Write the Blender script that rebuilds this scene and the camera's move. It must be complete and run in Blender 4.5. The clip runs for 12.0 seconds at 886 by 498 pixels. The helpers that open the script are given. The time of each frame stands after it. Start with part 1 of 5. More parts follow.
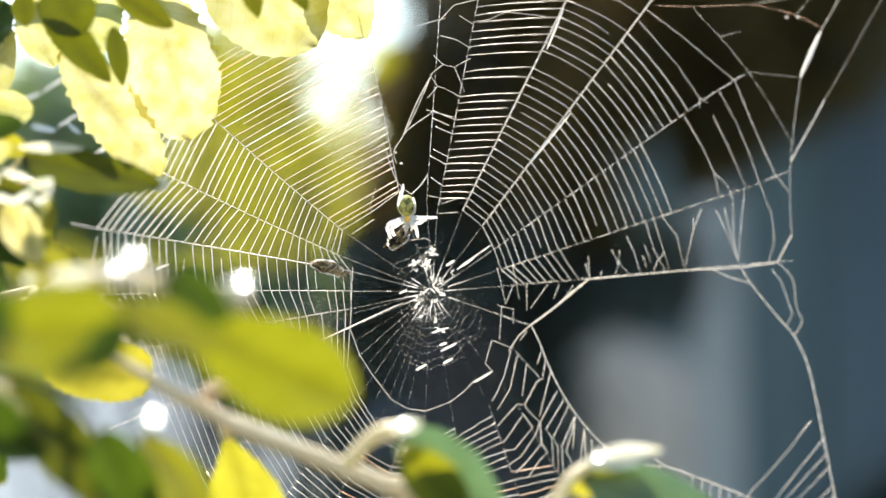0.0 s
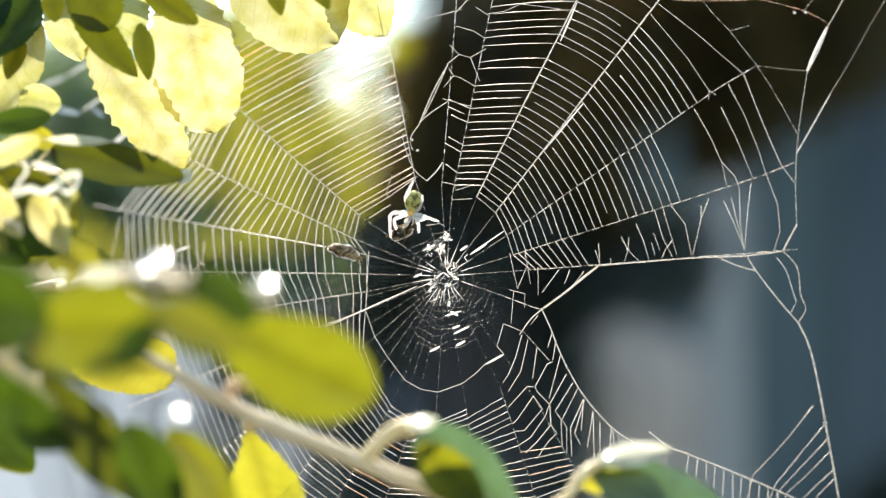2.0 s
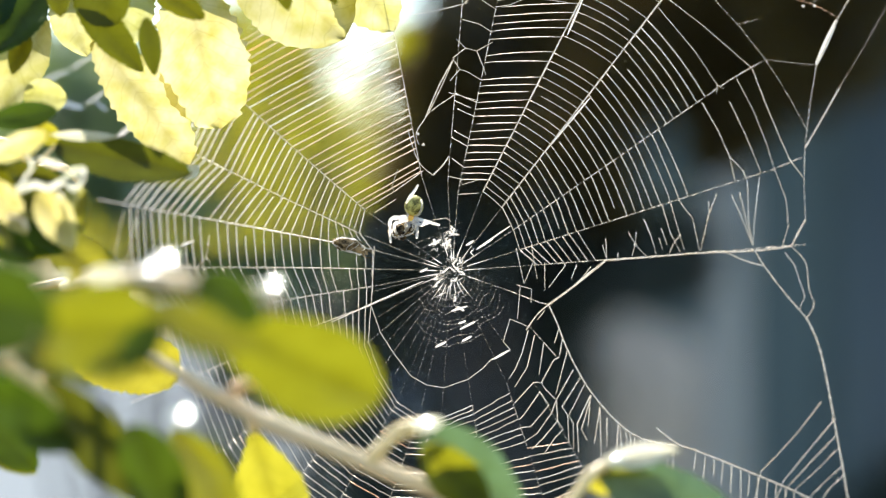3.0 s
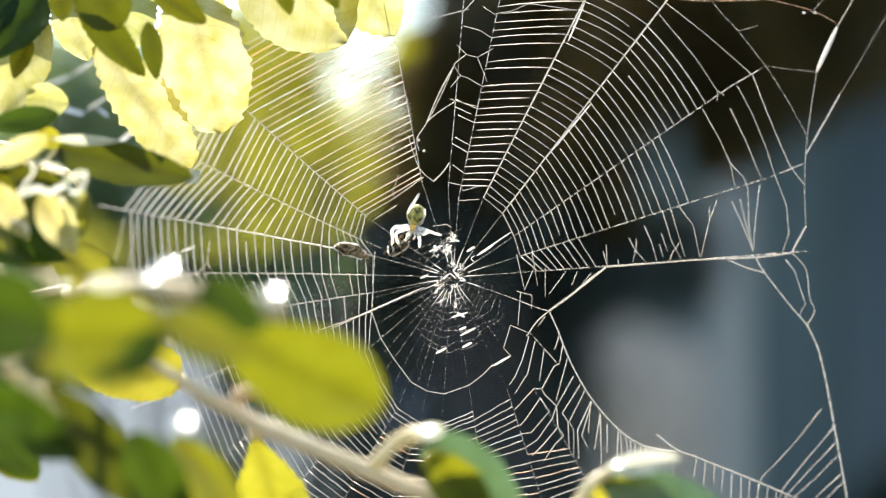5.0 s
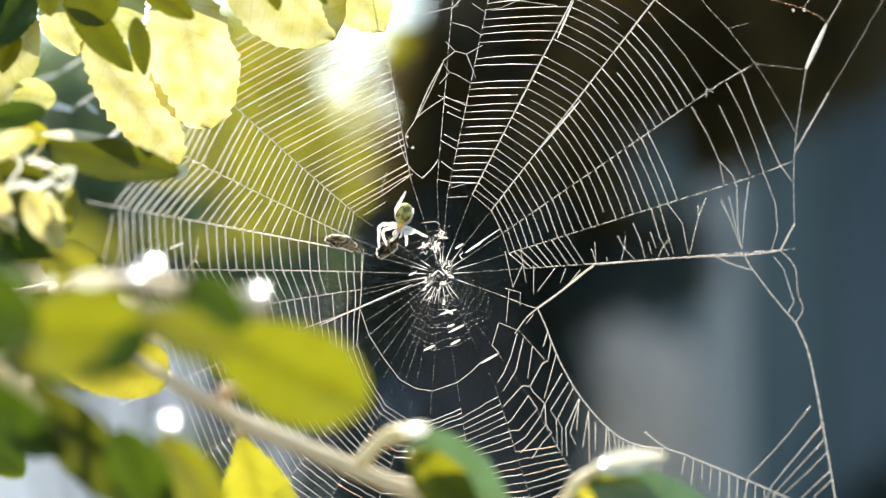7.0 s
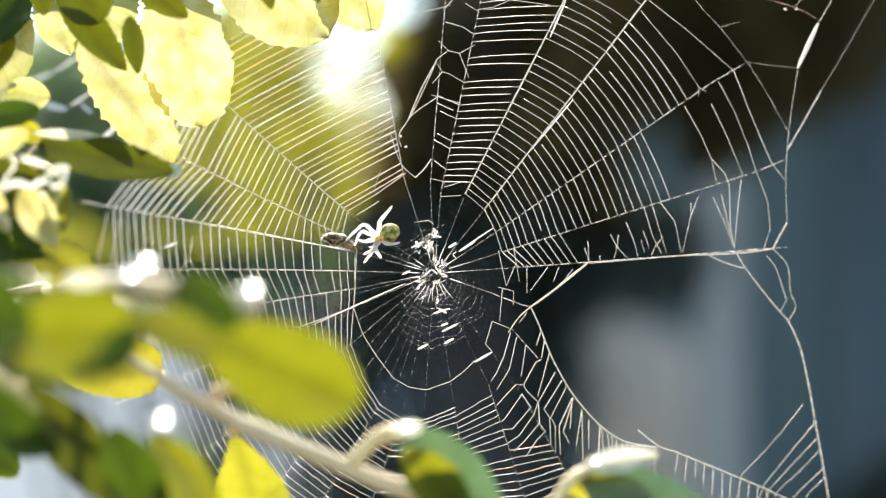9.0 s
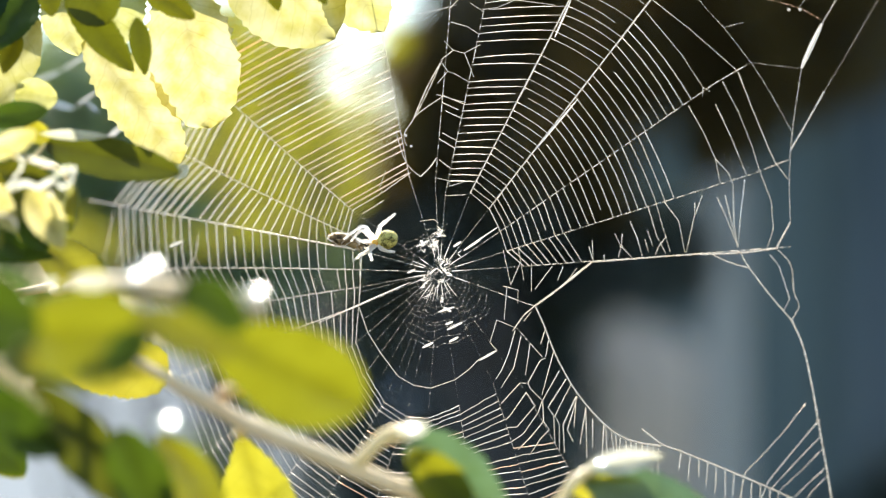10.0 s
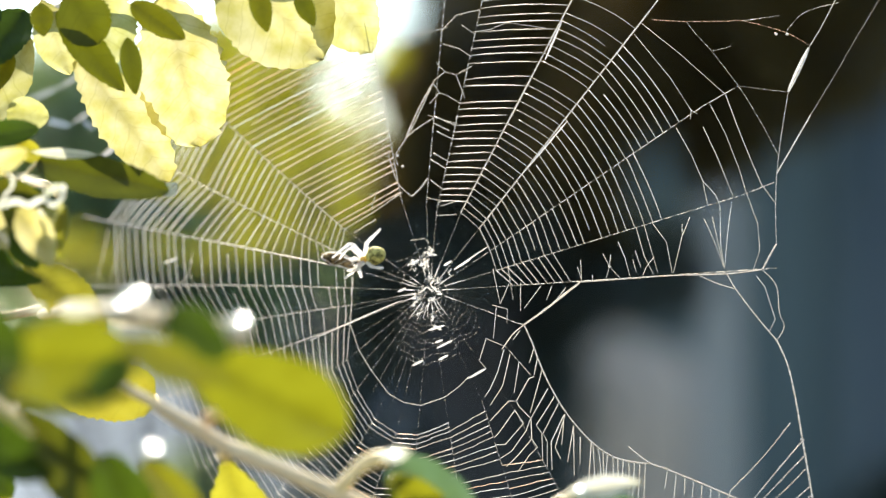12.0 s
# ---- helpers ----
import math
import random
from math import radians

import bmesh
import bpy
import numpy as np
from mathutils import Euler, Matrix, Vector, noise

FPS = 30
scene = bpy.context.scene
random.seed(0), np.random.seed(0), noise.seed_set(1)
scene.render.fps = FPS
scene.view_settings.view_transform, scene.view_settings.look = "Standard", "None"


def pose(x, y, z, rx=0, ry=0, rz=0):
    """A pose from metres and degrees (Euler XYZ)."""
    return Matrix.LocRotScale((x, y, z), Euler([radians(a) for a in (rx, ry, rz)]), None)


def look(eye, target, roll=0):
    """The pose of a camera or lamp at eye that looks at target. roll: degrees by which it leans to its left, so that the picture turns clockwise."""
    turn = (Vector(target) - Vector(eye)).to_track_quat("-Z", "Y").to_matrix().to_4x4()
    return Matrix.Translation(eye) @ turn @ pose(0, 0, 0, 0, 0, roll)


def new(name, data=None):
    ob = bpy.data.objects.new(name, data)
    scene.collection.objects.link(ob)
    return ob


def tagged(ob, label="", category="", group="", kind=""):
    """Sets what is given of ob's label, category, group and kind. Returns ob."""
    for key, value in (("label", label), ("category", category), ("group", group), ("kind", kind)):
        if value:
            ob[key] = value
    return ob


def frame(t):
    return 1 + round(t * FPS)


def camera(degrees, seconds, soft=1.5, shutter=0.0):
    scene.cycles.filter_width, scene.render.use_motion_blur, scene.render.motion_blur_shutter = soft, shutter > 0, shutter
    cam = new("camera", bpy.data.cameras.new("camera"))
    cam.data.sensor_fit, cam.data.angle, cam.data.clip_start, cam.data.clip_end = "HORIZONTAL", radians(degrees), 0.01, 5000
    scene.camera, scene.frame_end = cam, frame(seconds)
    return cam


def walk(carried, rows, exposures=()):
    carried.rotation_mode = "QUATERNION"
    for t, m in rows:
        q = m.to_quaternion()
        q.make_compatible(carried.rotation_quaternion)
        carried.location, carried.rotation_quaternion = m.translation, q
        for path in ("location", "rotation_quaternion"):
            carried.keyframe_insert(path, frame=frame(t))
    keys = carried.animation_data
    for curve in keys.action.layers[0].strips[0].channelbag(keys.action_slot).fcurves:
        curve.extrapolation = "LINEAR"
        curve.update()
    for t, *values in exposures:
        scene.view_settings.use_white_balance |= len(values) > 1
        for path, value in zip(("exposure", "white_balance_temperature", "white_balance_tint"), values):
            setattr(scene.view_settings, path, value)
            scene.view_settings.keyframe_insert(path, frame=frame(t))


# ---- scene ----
# ---- camera ----
cam = camera(16, 12.0, soft=1.25)
cam.data.dof.use_dof = True
cam.data.dof.focus_distance = 1.113
cam.data.dof.aperture_fstop = 4.9
cam.data.dof.aperture_blades = 0


# seconds, metres from the web, millimetres to the side and up, aim to the side and up in thousandths, roll in degrees
ROWS = (
    (0, 1.0895, 2.0, -0.5, 3.83, 5.92, -0.90),
    (0.5, 1.1005, -2.0, -4.4, 4.03, 4.34, -0.73),
    (1, 1.1062, -3.0, -2.0, 4.26, 2.62, -0.44),
    (1.5, 1.1164, -0.4, 0.0, 1.25, 1.25, -0.16),
    (2, 1.1185, 0.7, 0.4, 0.42, 0.34, -0.23),
    (2.5, 1.1157, 0.0, 0.0, -0.00, 0.00, 0.00),
    (3, 1.1115, -1.2, 0.5, 0.20, -1.40, -0.18),
    (5, 1.1119, -0.5, 0.8, -0.59, 0.30, -0.12),
    (5.5, 1.1135, 1.0, 0.3, 0.30, 1.11, -0.14),
    (6, 1.1140, 1.3, 0.6, 0.60, 1.12, -0.14),
    (6.5, 1.1112, 0.8, -0.3, -0.13, -0.08, 0.03),
    (7, 1.1104, 2.0, 0.3, 0.80, -0.21, -0.00),
    (7.5, 1.1083, 3.0, 0.4, 2.71, -0.38, 0.16),
    (9.5, 1.1146, 3.7, 0.9, 1.23, -1.18, -0.18),
    (10, 1.1174, 3.9, 0.8, -0.35, -1.31, -0.02),
    (10.5, 1.1220, 4.1, -0.2, 0.05, -0.03, -0.07),
    (11, 1.1230, 4.9, -0.4, 0.28, 1.32, -0.20),
    (11.5, 1.1306, 7.2, 2.8, 0.79, 0.05, -0.03),
    (12, 1.1315, 6.2, 3.6, 0.59, 2.28, 0.32),
)


def shot(away, side, rise, pan, tilt, roll):
    eye = Vector((side / 1000, -away, 1.4 + rise / 1000))
    return look(eye, eye + Vector((pan / 1000, 1, tilt / 1000)), roll)


walk(cam, [(t, shot(*row)) for t, *row in ROWS],
     ((0, 1.47), (0.5, 1.44), (1.5, 1.35), (2.5, 1.33), (7.5, 1.34), (9.5, 1.41), (10.5, 1.32), (12, 1.26)))

# ---- light ----
scene.view_settings.exposure = 1.28
SUN = Vector((-0.1, 0.62, 0.76)).normalized()
world = bpy.data.worlds.new("sky")
scene.world = world
world.use_nodes = True
sky = world.node_tree.nodes.new("ShaderNodeTexSky")
sky.sky_type = "NISHITA"
sky.sun_disc = False
sky.sun_elevation = math.asin(SUN.z)
sky.sun_rotation = math.atan2(SUN.x, SUN.y)
sky.air_density, sky.dust_density = 1.0, 0.2
world.node_tree.links.new(sky.outputs[0], world.node_tree.nodes["Background"].inputs[0])
world.node_tree.nodes["Background"].inputs[1].default_value = 0.135
sun = new("sun", bpy.data.lights.new("sun", "SUN"))
sun.data.energy, sun.data.angle, sun.data.color = 5.0, radians(0.5), (1.0, 0.93, 0.82)
sun.matrix_world = look(SUN * 8, (0, 0, 0))


# ---- materials ----
def material(name):
    m = bpy.data.materials.new(name)
    m.use_nodes = True
    nt = m.node_tree
    nt.nodes.clear()
    return m, nt, nt.nodes.new("ShaderNodeOutputMaterial")


def node(nt, kind, **inputs):
    n = nt.nodes.new("ShaderNode" + kind)
    for key, value in inputs.items():
        n.inputs[key.replace("_", " ")].default_value = value
    return n


def ramp(nt, fac, *stops):
    n = nt.nodes.new("ShaderNodeValToRGB")
    while len(n.color_ramp.elements) < len(stops):
        n.color_ramp.elements.new(0.5)
    for e, (at, c) in zip(n.color_ramp.elements, stops):
        e.position, e.color = at, (*c, 1)
    nt.links.new(fac, n.inputs[0])
    return n.outputs[0]


def silk(name, beads, low, high, scale=260.0, tint=0.3, dense=0.85, pale=1.0, warm=0.0):
    """Spider silk: scatters sunlight forward, shines, and thins out between its beads."""
    m, nt, out = material(name)
    link = nt.links.new
    geo = nt.nodes.new("ShaderNodeNewGeometry")
    info = nt.nodes.new("ShaderNodeObjectInfo")
    pick = node(nt, "Math")
    pick.operation = "ADD"
    link(geo.outputs["Random Per Island"], pick.inputs[0]), link(info.outputs["Random"], pick.inputs[1])
    turn = node(nt, "Math")
    turn.operation = "FRACT"
    link(pick.outputs[0], turn.inputs[0])
    coord = nt.nodes.new("ShaderNodeTexCoord")
    cream = Vector((pale * (1 + 0.1 * warm), pale * (1 - 0.16 * warm), pale * (1 - 0.4 * warm)))
    shades = [tuple(c * k for c, k in zip(cream, tone)) for tone in ((0.7, 0.65, 0.56), (0.63, 0.59, 0.52), (0.69, 0.66, 0.6))]
    hue = ramp(nt, turn.outputs[0], (0.0, (0.95, 0.62, 0.4)), (tint * 0.5, shades[0]), (0.6, shades[1]), (1 - tint * 0.4, shades[2]), (1.0, (0.8, 0.8, 0.76)))
    tl = node(nt, "BsdfTranslucent")
    df = node(nt, "BsdfDiffuse")
    gl = node(nt, "BsdfGlossy", Roughness=0.32)
    for n in (tl, df, gl):
        link(hue, n.inputs["Color"])
    a = node(nt, "MixShader", Fac=0.14)
    link(tl.outputs[0], a.inputs[1]), link(df.outputs[0], a.inputs[2])
    b = node(nt, "MixShader", Fac=0.2)
    link(a.outputs[0], b.inputs[1]), link(gl.outputs[0], b.inputs[2])
    grain = node(nt, "TexNoise", Scale=scale, Detail=2.0)
    link(coord.outputs["Object"], grain.inputs["Vector"])
    cover = ramp(nt, grain.outputs["Fac"], (0.5 - beads, (low * dense,) * 3), (0.5 + beads, (high * dense,) * 3))
    clear = node(nt, "BsdfTransparent")
    c = node(nt, "MixShader")
    link(cover, c.inputs["Fac"]), link(clear.outputs[0], c.inputs[1]), link(b.outputs[0], c.inputs[2])
    link(c.outputs[0], out.inputs[0])
    return m


def leafy(name, lit, face, gloss=0.35, rough=0.38, mottle=0.35, thick=0.4):
    """A leaf: light shines through it, veins and mottling stay darker."""
    m, nt, out = material(name)
    link = nt.links.new
    coord = nt.nodes.new("ShaderNodeTexCoord")
    info = nt.nodes.new("ShaderNodeObjectInfo")
    sep = nt.nodes.new("ShaderNodeSeparateXYZ")
    link(coord.outputs["Object"], sep.inputs[0])
    ab = node(nt, "Math")
    ab.operation = "ABSOLUTE"
    link(sep.outputs[0], ab.inputs[0])
    slant = node(nt, "Math")
    slant.operation = "MULTIPLY_ADD"
    link(ab.outputs[0], slant.inputs[0])
    slant.inputs[1].default_value = -0.8
    link(sep.outputs[1], slant.inputs[2])
    wob = node(nt, "TexNoise", Scale=60.0, Detail=3.0)
    link(coord.outputs["Object"], wob.inputs["Vector"])
    bend = node(nt, "Math")
    bend.operation = "MULTIPLY_ADD"
    link(wob.outputs["Fac"], bend.inputs[0])
    bend.inputs[1].default_value = 0.011
    link(slant.outputs[0], bend.inputs[2])
    wave = node(nt, "Math")
    wave.operation = "PINGPONG"
    link(bend.outputs[0], wave.inputs[0])
    wave.inputs[1].default_value = 0.0032
    side = node(nt, "Math")
    side.operation = "DIVIDE"
    link(wave.outputs[0], side.inputs[0])
    side.inputs[1].default_value = 0.0032
    vein = ramp(nt, side.outputs[0], (0.0, (0.88, 0.88, 0.84)), (0.16, (1,) * 3))
    mid = ramp(nt, ab.outputs[0], (0.0, (0.74, 0.73, 0.64)), (0.0007, (1,) * 3))
    blot = node(nt, "TexNoise", Scale=95.0, Detail=4.0)
    link(coord.outputs["Object"], blot.inputs["Vector"])
    patch = ramp(nt, blot.outputs["Fac"], (0.3, (1 - 0.7 * mottle, 1 - 0.75 * mottle, max(0.05, 1 - 1.7 * mottle))), (0.65, (1,) * 3))
    shade = ramp(nt, info.outputs["Random"], (0.0, (0.8, 0.86, 0.8)), (1.0, (1.05, 1.0, 1.0)))

    def times(p, q):
        n = nt.nodes.new("ShaderNodeMix")
        n.data_type, n.blend_type = "RGBA", "MULTIPLY"
        n.inputs[0].default_value = 1
        link(p, n.inputs[6]), link(q, n.inputs[7])
        return n.outputs[2]

    marks = times(times(vein, mid), times(patch, shade))
    tl, df = node(nt, "BsdfTranslucent"), node(nt, "BsdfDiffuse")
    for n, colour in ((tl, lit), (df, face)):
        base = nt.nodes.new("ShaderNodeRGB")
        base.outputs[0].default_value = (*colour, 1)
        link(times(base.outputs[0], marks), n.inputs["Color"])
    bump = node(nt, "Bump", Strength=0.25, Distance=0.0006)
    link(marks, bump.inputs["Height"])
    gl = node(nt, "BsdfGlossy", Roughness=rough)
    for n in (df, gl):
        link(bump.outputs[0], n.inputs["Normal"])
    a = node(nt, "MixShader", Fac=thick)
    link(tl.outputs[0], a.inputs[1]), link(df.outputs[0], a.inputs[2])
    fres = node(nt, "Fresnel", IOR=1.42)
    k = node(nt, "Math")
    k.operation = "MULTIPLY"
    k.inputs[1].default_value = gloss * 2
    link(fres.outputs[0], k.inputs[0])
    b = node(nt, "MixShader")
    link(k.outputs[0], b.inputs["Fac"]), link(a.outputs[0], b.inputs[1]), link(gl.outputs[0], b.inputs[2])
    link(b.outputs[0], out.inputs[0])
    return m


def solid(name, dark, light, scale, rough=0.8, bump=0.3, stretch=(1, 1, 1), spec=0.5, sub=0.0, lo=0.35, hi=0.75):
    """An opaque surface with variation at two scales."""
    m, nt, out = material(name)
    link = nt.links.new
    coord = nt.nodes.new("ShaderNodeTexCoord")
    mp = nt.nodes.new("ShaderNodeMapping")
    mp.inputs["Scale"].default_value = stretch
    link(coord.outputs["Object"], mp.inputs["Vector"])
    big = node(nt, "TexNoise", Scale=scale, Detail=3.0)
    fine = node(nt, "TexNoise", Scale=scale * 9, Detail=6.0, Roughness=0.65)
    for n in (big, fine):
        link(mp.outputs[0], n.inputs["Vector"])
    mix = node(nt, "Math")
    mix.operation = "MULTIPLY_ADD"
    link(fine.outputs["Fac"], mix.inputs[0])
    mix.inputs[1].default_value = 0.6
    half = node(nt, "Math")
    half.operation = "MULTIPLY"
    half.inputs[1].default_value = 0.5
    link(big.outputs["Fac"], half.inputs[0])
    link(half.outputs[0], mix.inputs[2])
    p = node(nt, "BsdfPrincipled", Roughness=rough)
    p.inputs["Specular IOR Level"].default_value = spec
    p.inputs["Subsurface Weight"].default_value = sub
    p.inputs["Subsurface Radius"].default_value = (0.002, 0.0015, 0.0008)
    link(ramp(nt, mix.outputs[0], (lo, dark), (hi, light)), p.inputs["Base Color"])
    b = node(nt, "Bump", Strength=bump, Distance=0.003)
    link(fine.outputs["Fac"], b.inputs["Height"])
    link(b.outputs[0], p.inputs["Normal"])
    link(p.outputs[0], out.inputs[0])
    return m


SILK_CAPTURE = silk("capture_silk", 0.2, 0.7, 1.0, 420.0, 0.002, 0.92, 1.15)
# iridescent and orange sheen of sunlit threads, put into the silk's colour
SILK_TINTED = silk("rainbow_sheen_silk", 0.25, 0.8, 1.0, 300.0, 0.5)
SILK_WARM_SHEEN = silk("warm_sheen_silk", 0.25, 0.8, 1.0, 300.0, 0.1, warm=0.35)
SILK_RADIAL = silk("radial_silk", 0.08, 0.06, 0.9, 420.0, 0.002, 0.9, 1.15)
SILK_FRAME = silk("frame_silk", 0.12, 0.45, 1.0, 520.0, 0.002)
SILK_VEIL = silk("broad_silk", 0.25, 0.75, 1.0, 300.0, 0.002, 0.6)
SILK_TUFT = silk("tuft_silk", 0.2, 0.75, 1.0, 300.0, 0.02, 0.9, 1.3)
SILK_FAINT = silk("faint_silk", 0.06, 0.03, 0.75, 560.0, 0.002)
SILK_DOTTED = silk("dotted_silk", 0.05, 0.12, 1.0, 900.0, 0.002, 0.9, 1.2)
# leaf tones carry light too: bright for sunlit, olive, dull and deep for shaded
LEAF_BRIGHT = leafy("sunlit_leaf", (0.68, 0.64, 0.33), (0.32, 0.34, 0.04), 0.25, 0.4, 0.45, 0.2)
LEAF_OLIVE_SHADED = leafy("olive_leaf_shaded", (0.125, 0.13, 0.004), (0.1, 0.11, 0.006), 0.2, 0.5, 0.3)
LEAF_SHADY = leafy("shade_dulled_leaf", (0.095, 0.1, 0.006), (0.06, 0.075, 0.008), 0.3, 0.5, 0.3)
# near-white, so that highlights on leaf rims are in the colour
LEAF_GLINT = leafy("glint_leaf", (0.85, 0.82, 0.72), (0.7, 0.7, 0.6), 0.6, 0.3, 0.1, 0.3)
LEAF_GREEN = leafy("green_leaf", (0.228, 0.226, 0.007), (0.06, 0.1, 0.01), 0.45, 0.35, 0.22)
LEAF_GLOSSY = leafy("glossy_leaf", (0.12, 0.2, 0.08), (0.12, 0.2, 0.13), 0.65, 0.5, 0.25)
LEAF_DEEP_SHADED = leafy("shade_green_leaf", (0.06, 0.1, 0.006), (0.03, 0.07, 0.01), 0.2, 0.35, 0.4)
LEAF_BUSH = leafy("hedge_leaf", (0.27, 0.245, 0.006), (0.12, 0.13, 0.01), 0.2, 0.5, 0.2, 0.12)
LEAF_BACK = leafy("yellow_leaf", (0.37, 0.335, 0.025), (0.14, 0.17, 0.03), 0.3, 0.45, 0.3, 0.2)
# blue and lightened: the haze over the dark background is in this tone
LEAF_IVY = leafy("ivy_leaf", (0.115, 0.145, 0.135), (0.088, 0.114, 0.123), 0.15, 0.5, 0.3)
LEAF_BROWN = leafy("brown_leaf", (0.34, 0.22, 0.06), (0.1, 0.07, 0.03), 0.05, 0.7, 0.3)
LEAF_YEW = leafy("evergreen_leaf", (0.26, 0.19, 0.05), (0.1, 0.085, 0.056), 0.02, 0.7, 0.4)
BARK = solid("twig_bark", (0.68, 0.52, 0.28), (0.92, 0.76, 0.48), 60, 0.7, 0.4, (1, 1, 1))
BARK_DARK = solid("trunk_bark", (0.028, 0.028, 0.03), (0.062, 0.06, 0.06), 8, 0.9, 0.6, (1, 1, 0.25))
SHOOT = solid("young_shoot", (0.75, 0.55, 0.2), (0.92, 0.75, 0.4), 80, 0.35, 0.2)
BUD = solid("bud_scale", (0.78, 0.46, 0.2), (0.9, 0.62, 0.34), 200, 0.25, 0.2)
GLINT_DISC = solid("glint_disc", (0.5, 0.52, 0.4), (0.62, 0.64, 0.52), 200, 0.12, 0.0)
SOIL = solid("soil", (0.05, 0.04, 0.03), (0.11, 0.1, 0.06), 3, 0.95, 0.6)
BOARD = solid("painted_boards", (0.066, 0.102, 0.11), (0.116, 0.172, 0.18), 4, 0.7, 0.3, (6, 6, 0.4))
# darker boards for the wall's dim right end
DARKENED_BOARD = solid("darkened_boards", (0.06, 0.09, 0.11), (0.1, 0.14, 0.165), 4, 0.6, 0.3, (6, 6, 0.4))
POST = solid("weathered_post", (0.34, 0.33, 0.28), (0.48, 0.47, 0.41), 6, 0.8, 0.4, (4, 4, 0.5))
STONE = solid("pale_stone", (0.49, 0.42, 0.34), (0.69, 0.6, 0.48), 7, 0.85, 0.5)
# cooler, darker copy of the hedge leaf: open shade as colour
LEAF_SHADE_TONE = leafy("shade_toned_leaf", (0.36, 0.46, 0.22), (0.16, 0.27, 0.19), 0.15, 0.5, 0.4)
WHITE = solid("pale_gravel", (0.062, 0.08, 0.092), (0.098, 0.124, 0.138), 3, 0.9, 0.5)
ABDOMEN = solid("spider_abdomen", (0.03, 0.028, 0.004), (0.52, 0.46, 0.13), 420, 0.6, 0.2, spec=0.2, sub=0.2, lo=0.46, hi=0.56)
SHELL = solid("spider_carapace", (0.75, 0.36, 0.02), (0.95, 0.6, 0.12), 300, 0.4, 0.2, sub=0.4)
PREY = solid("wrapped_prey", (0.012, 0.008, 0.005), (0.45, 0.32, 0.16), 420, 0.8, 0.5, spec=0.15, lo=0.46, hi=0.62)
WING = solid("prey_body", (0.012, 0.01, 0.008), (0.6, 0.4, 0.18), 420, 0.8, 0.4, spec=0.15, lo=0.53, hi=0.7)
LIMB = silk("spider_leg_hair", 0.3, 0.9, 1.0, 400.0, 0.02, 0.9, 1.2)


# ---- tools ----
def part(name, bm, mat, parent=None, label="", m=None):
    me = bpy.data.meshes.new(name)
    bm.to_mesh(me)
    bm.free()
    me.materials.append(mat)
    for p in me.polygons:
        p.use_smooth = True
    ob = new(name, me)
    if parent:
        ob.parent = parent
    if m is not None:
        ob.matrix_basis = m
    return tagged(ob, label)


def thing(name, m, label, category, group="", kind=""):
    ob = new(name)
    ob.empty_display_size = 0.01
    ob.matrix_basis = m
    return tagged(ob, label, category, group, kind)


def tube(bm, pts, radii, sides=5, closed=True):
    """A round thread or stem through pts; radii is one number or one for each point."""
    pts = [Vector(p) for p in pts]
    if isinstance(radii, (int, float)):
        radii = [radii] * len(pts)
    rings = []
    for i, p in enumerate(pts):
        way = (pts[min(i + 1, len(pts) - 1)] - pts[max(i - 1, 0)]).normalized()
        ref = Vector((0, 0, 1)) if abs(way.z) < 0.9 else Vector((1, 0, 0))
        u = way.cross(ref).normalized()
        v = way.cross(u)
        rings.append([bm.verts.new(p + (u * math.cos(2 * math.pi * k / sides) + v * math.sin(2 * math.pi * k / sides)) * radii[i])
                      for k in range(sides)])
    for a, b in zip(rings, rings[1:]):
        for k in range(sides):
            bm.faces.new((a[k], a[(k + 1) % sides], b[(k + 1) % sides], b[k]))
    if closed and sides > 2:
        bm.faces.new(rings[0][::-1])
        bm.faces.new(rings[-1])


def curve(pts, steps=6):
    """A smooth line through pts."""
    pts = [Vector(p) for p in pts]
    out = []
    for i in range(len(pts) - 1):
        a, b, c, d = pts[max(i - 1, 0)], pts[i], pts[i + 1], pts[min(i + 2, len(pts) - 1)]
        for s in range(steps):
            t = s / steps
            out.append(0.5 * ((2 * b) + (c - a) * t + (2 * a - 5 * b + 4 * c - d) * t * t + (3 * b - a - 3 * c + d) * t ** 3))
    return out + [pts[-1]]


def blob(bm, centre, size, turn=(0, 0, 0), rough=0.0, seg=16):
    made = bmesh.ops.create_uvsphere(bm, u_segments=seg, v_segments=max(6, seg * 2 // 3), radius=1)["verts"]
    spin = Euler([radians(a) for a in turn]).to_matrix()
    for v in made:
        k = 1 + rough * noise.noise(v.co * 2.3 + Vector(centre) * 90)
        v.co = spin @ Vector((v.co.x * size[0] * k, v.co.y * size[1] * k, v.co.z * size[2] * k)) + Vector(centre)


def bead(bm, c, r):
    """A tiny droplet with eight faces."""
    top, low = bm.verts.new(c + Vector((0, 0, r))), bm.verts.new(c - Vector((0, 0, r)))
    ring = [bm.verts.new(c + Vector((math.cos(a), math.sin(a), 0)) * r) for a in (0, 1.57, 3.14, 4.71)]
    for k in range(4):
        bm.faces.new((ring[k], ring[(k + 1) % 4], top))
        bm.faces.new((ring[(k + 1) % 4], ring[k], low))


def box(bm, lo, hi):
    made = bmesh.ops.create_cube(bm, size=1)["verts"]
    for v in made:
        v.co = Vector([lo[i] + (v.co[i] + 0.5) * (hi[i] - lo[i]) for i in range(3)])


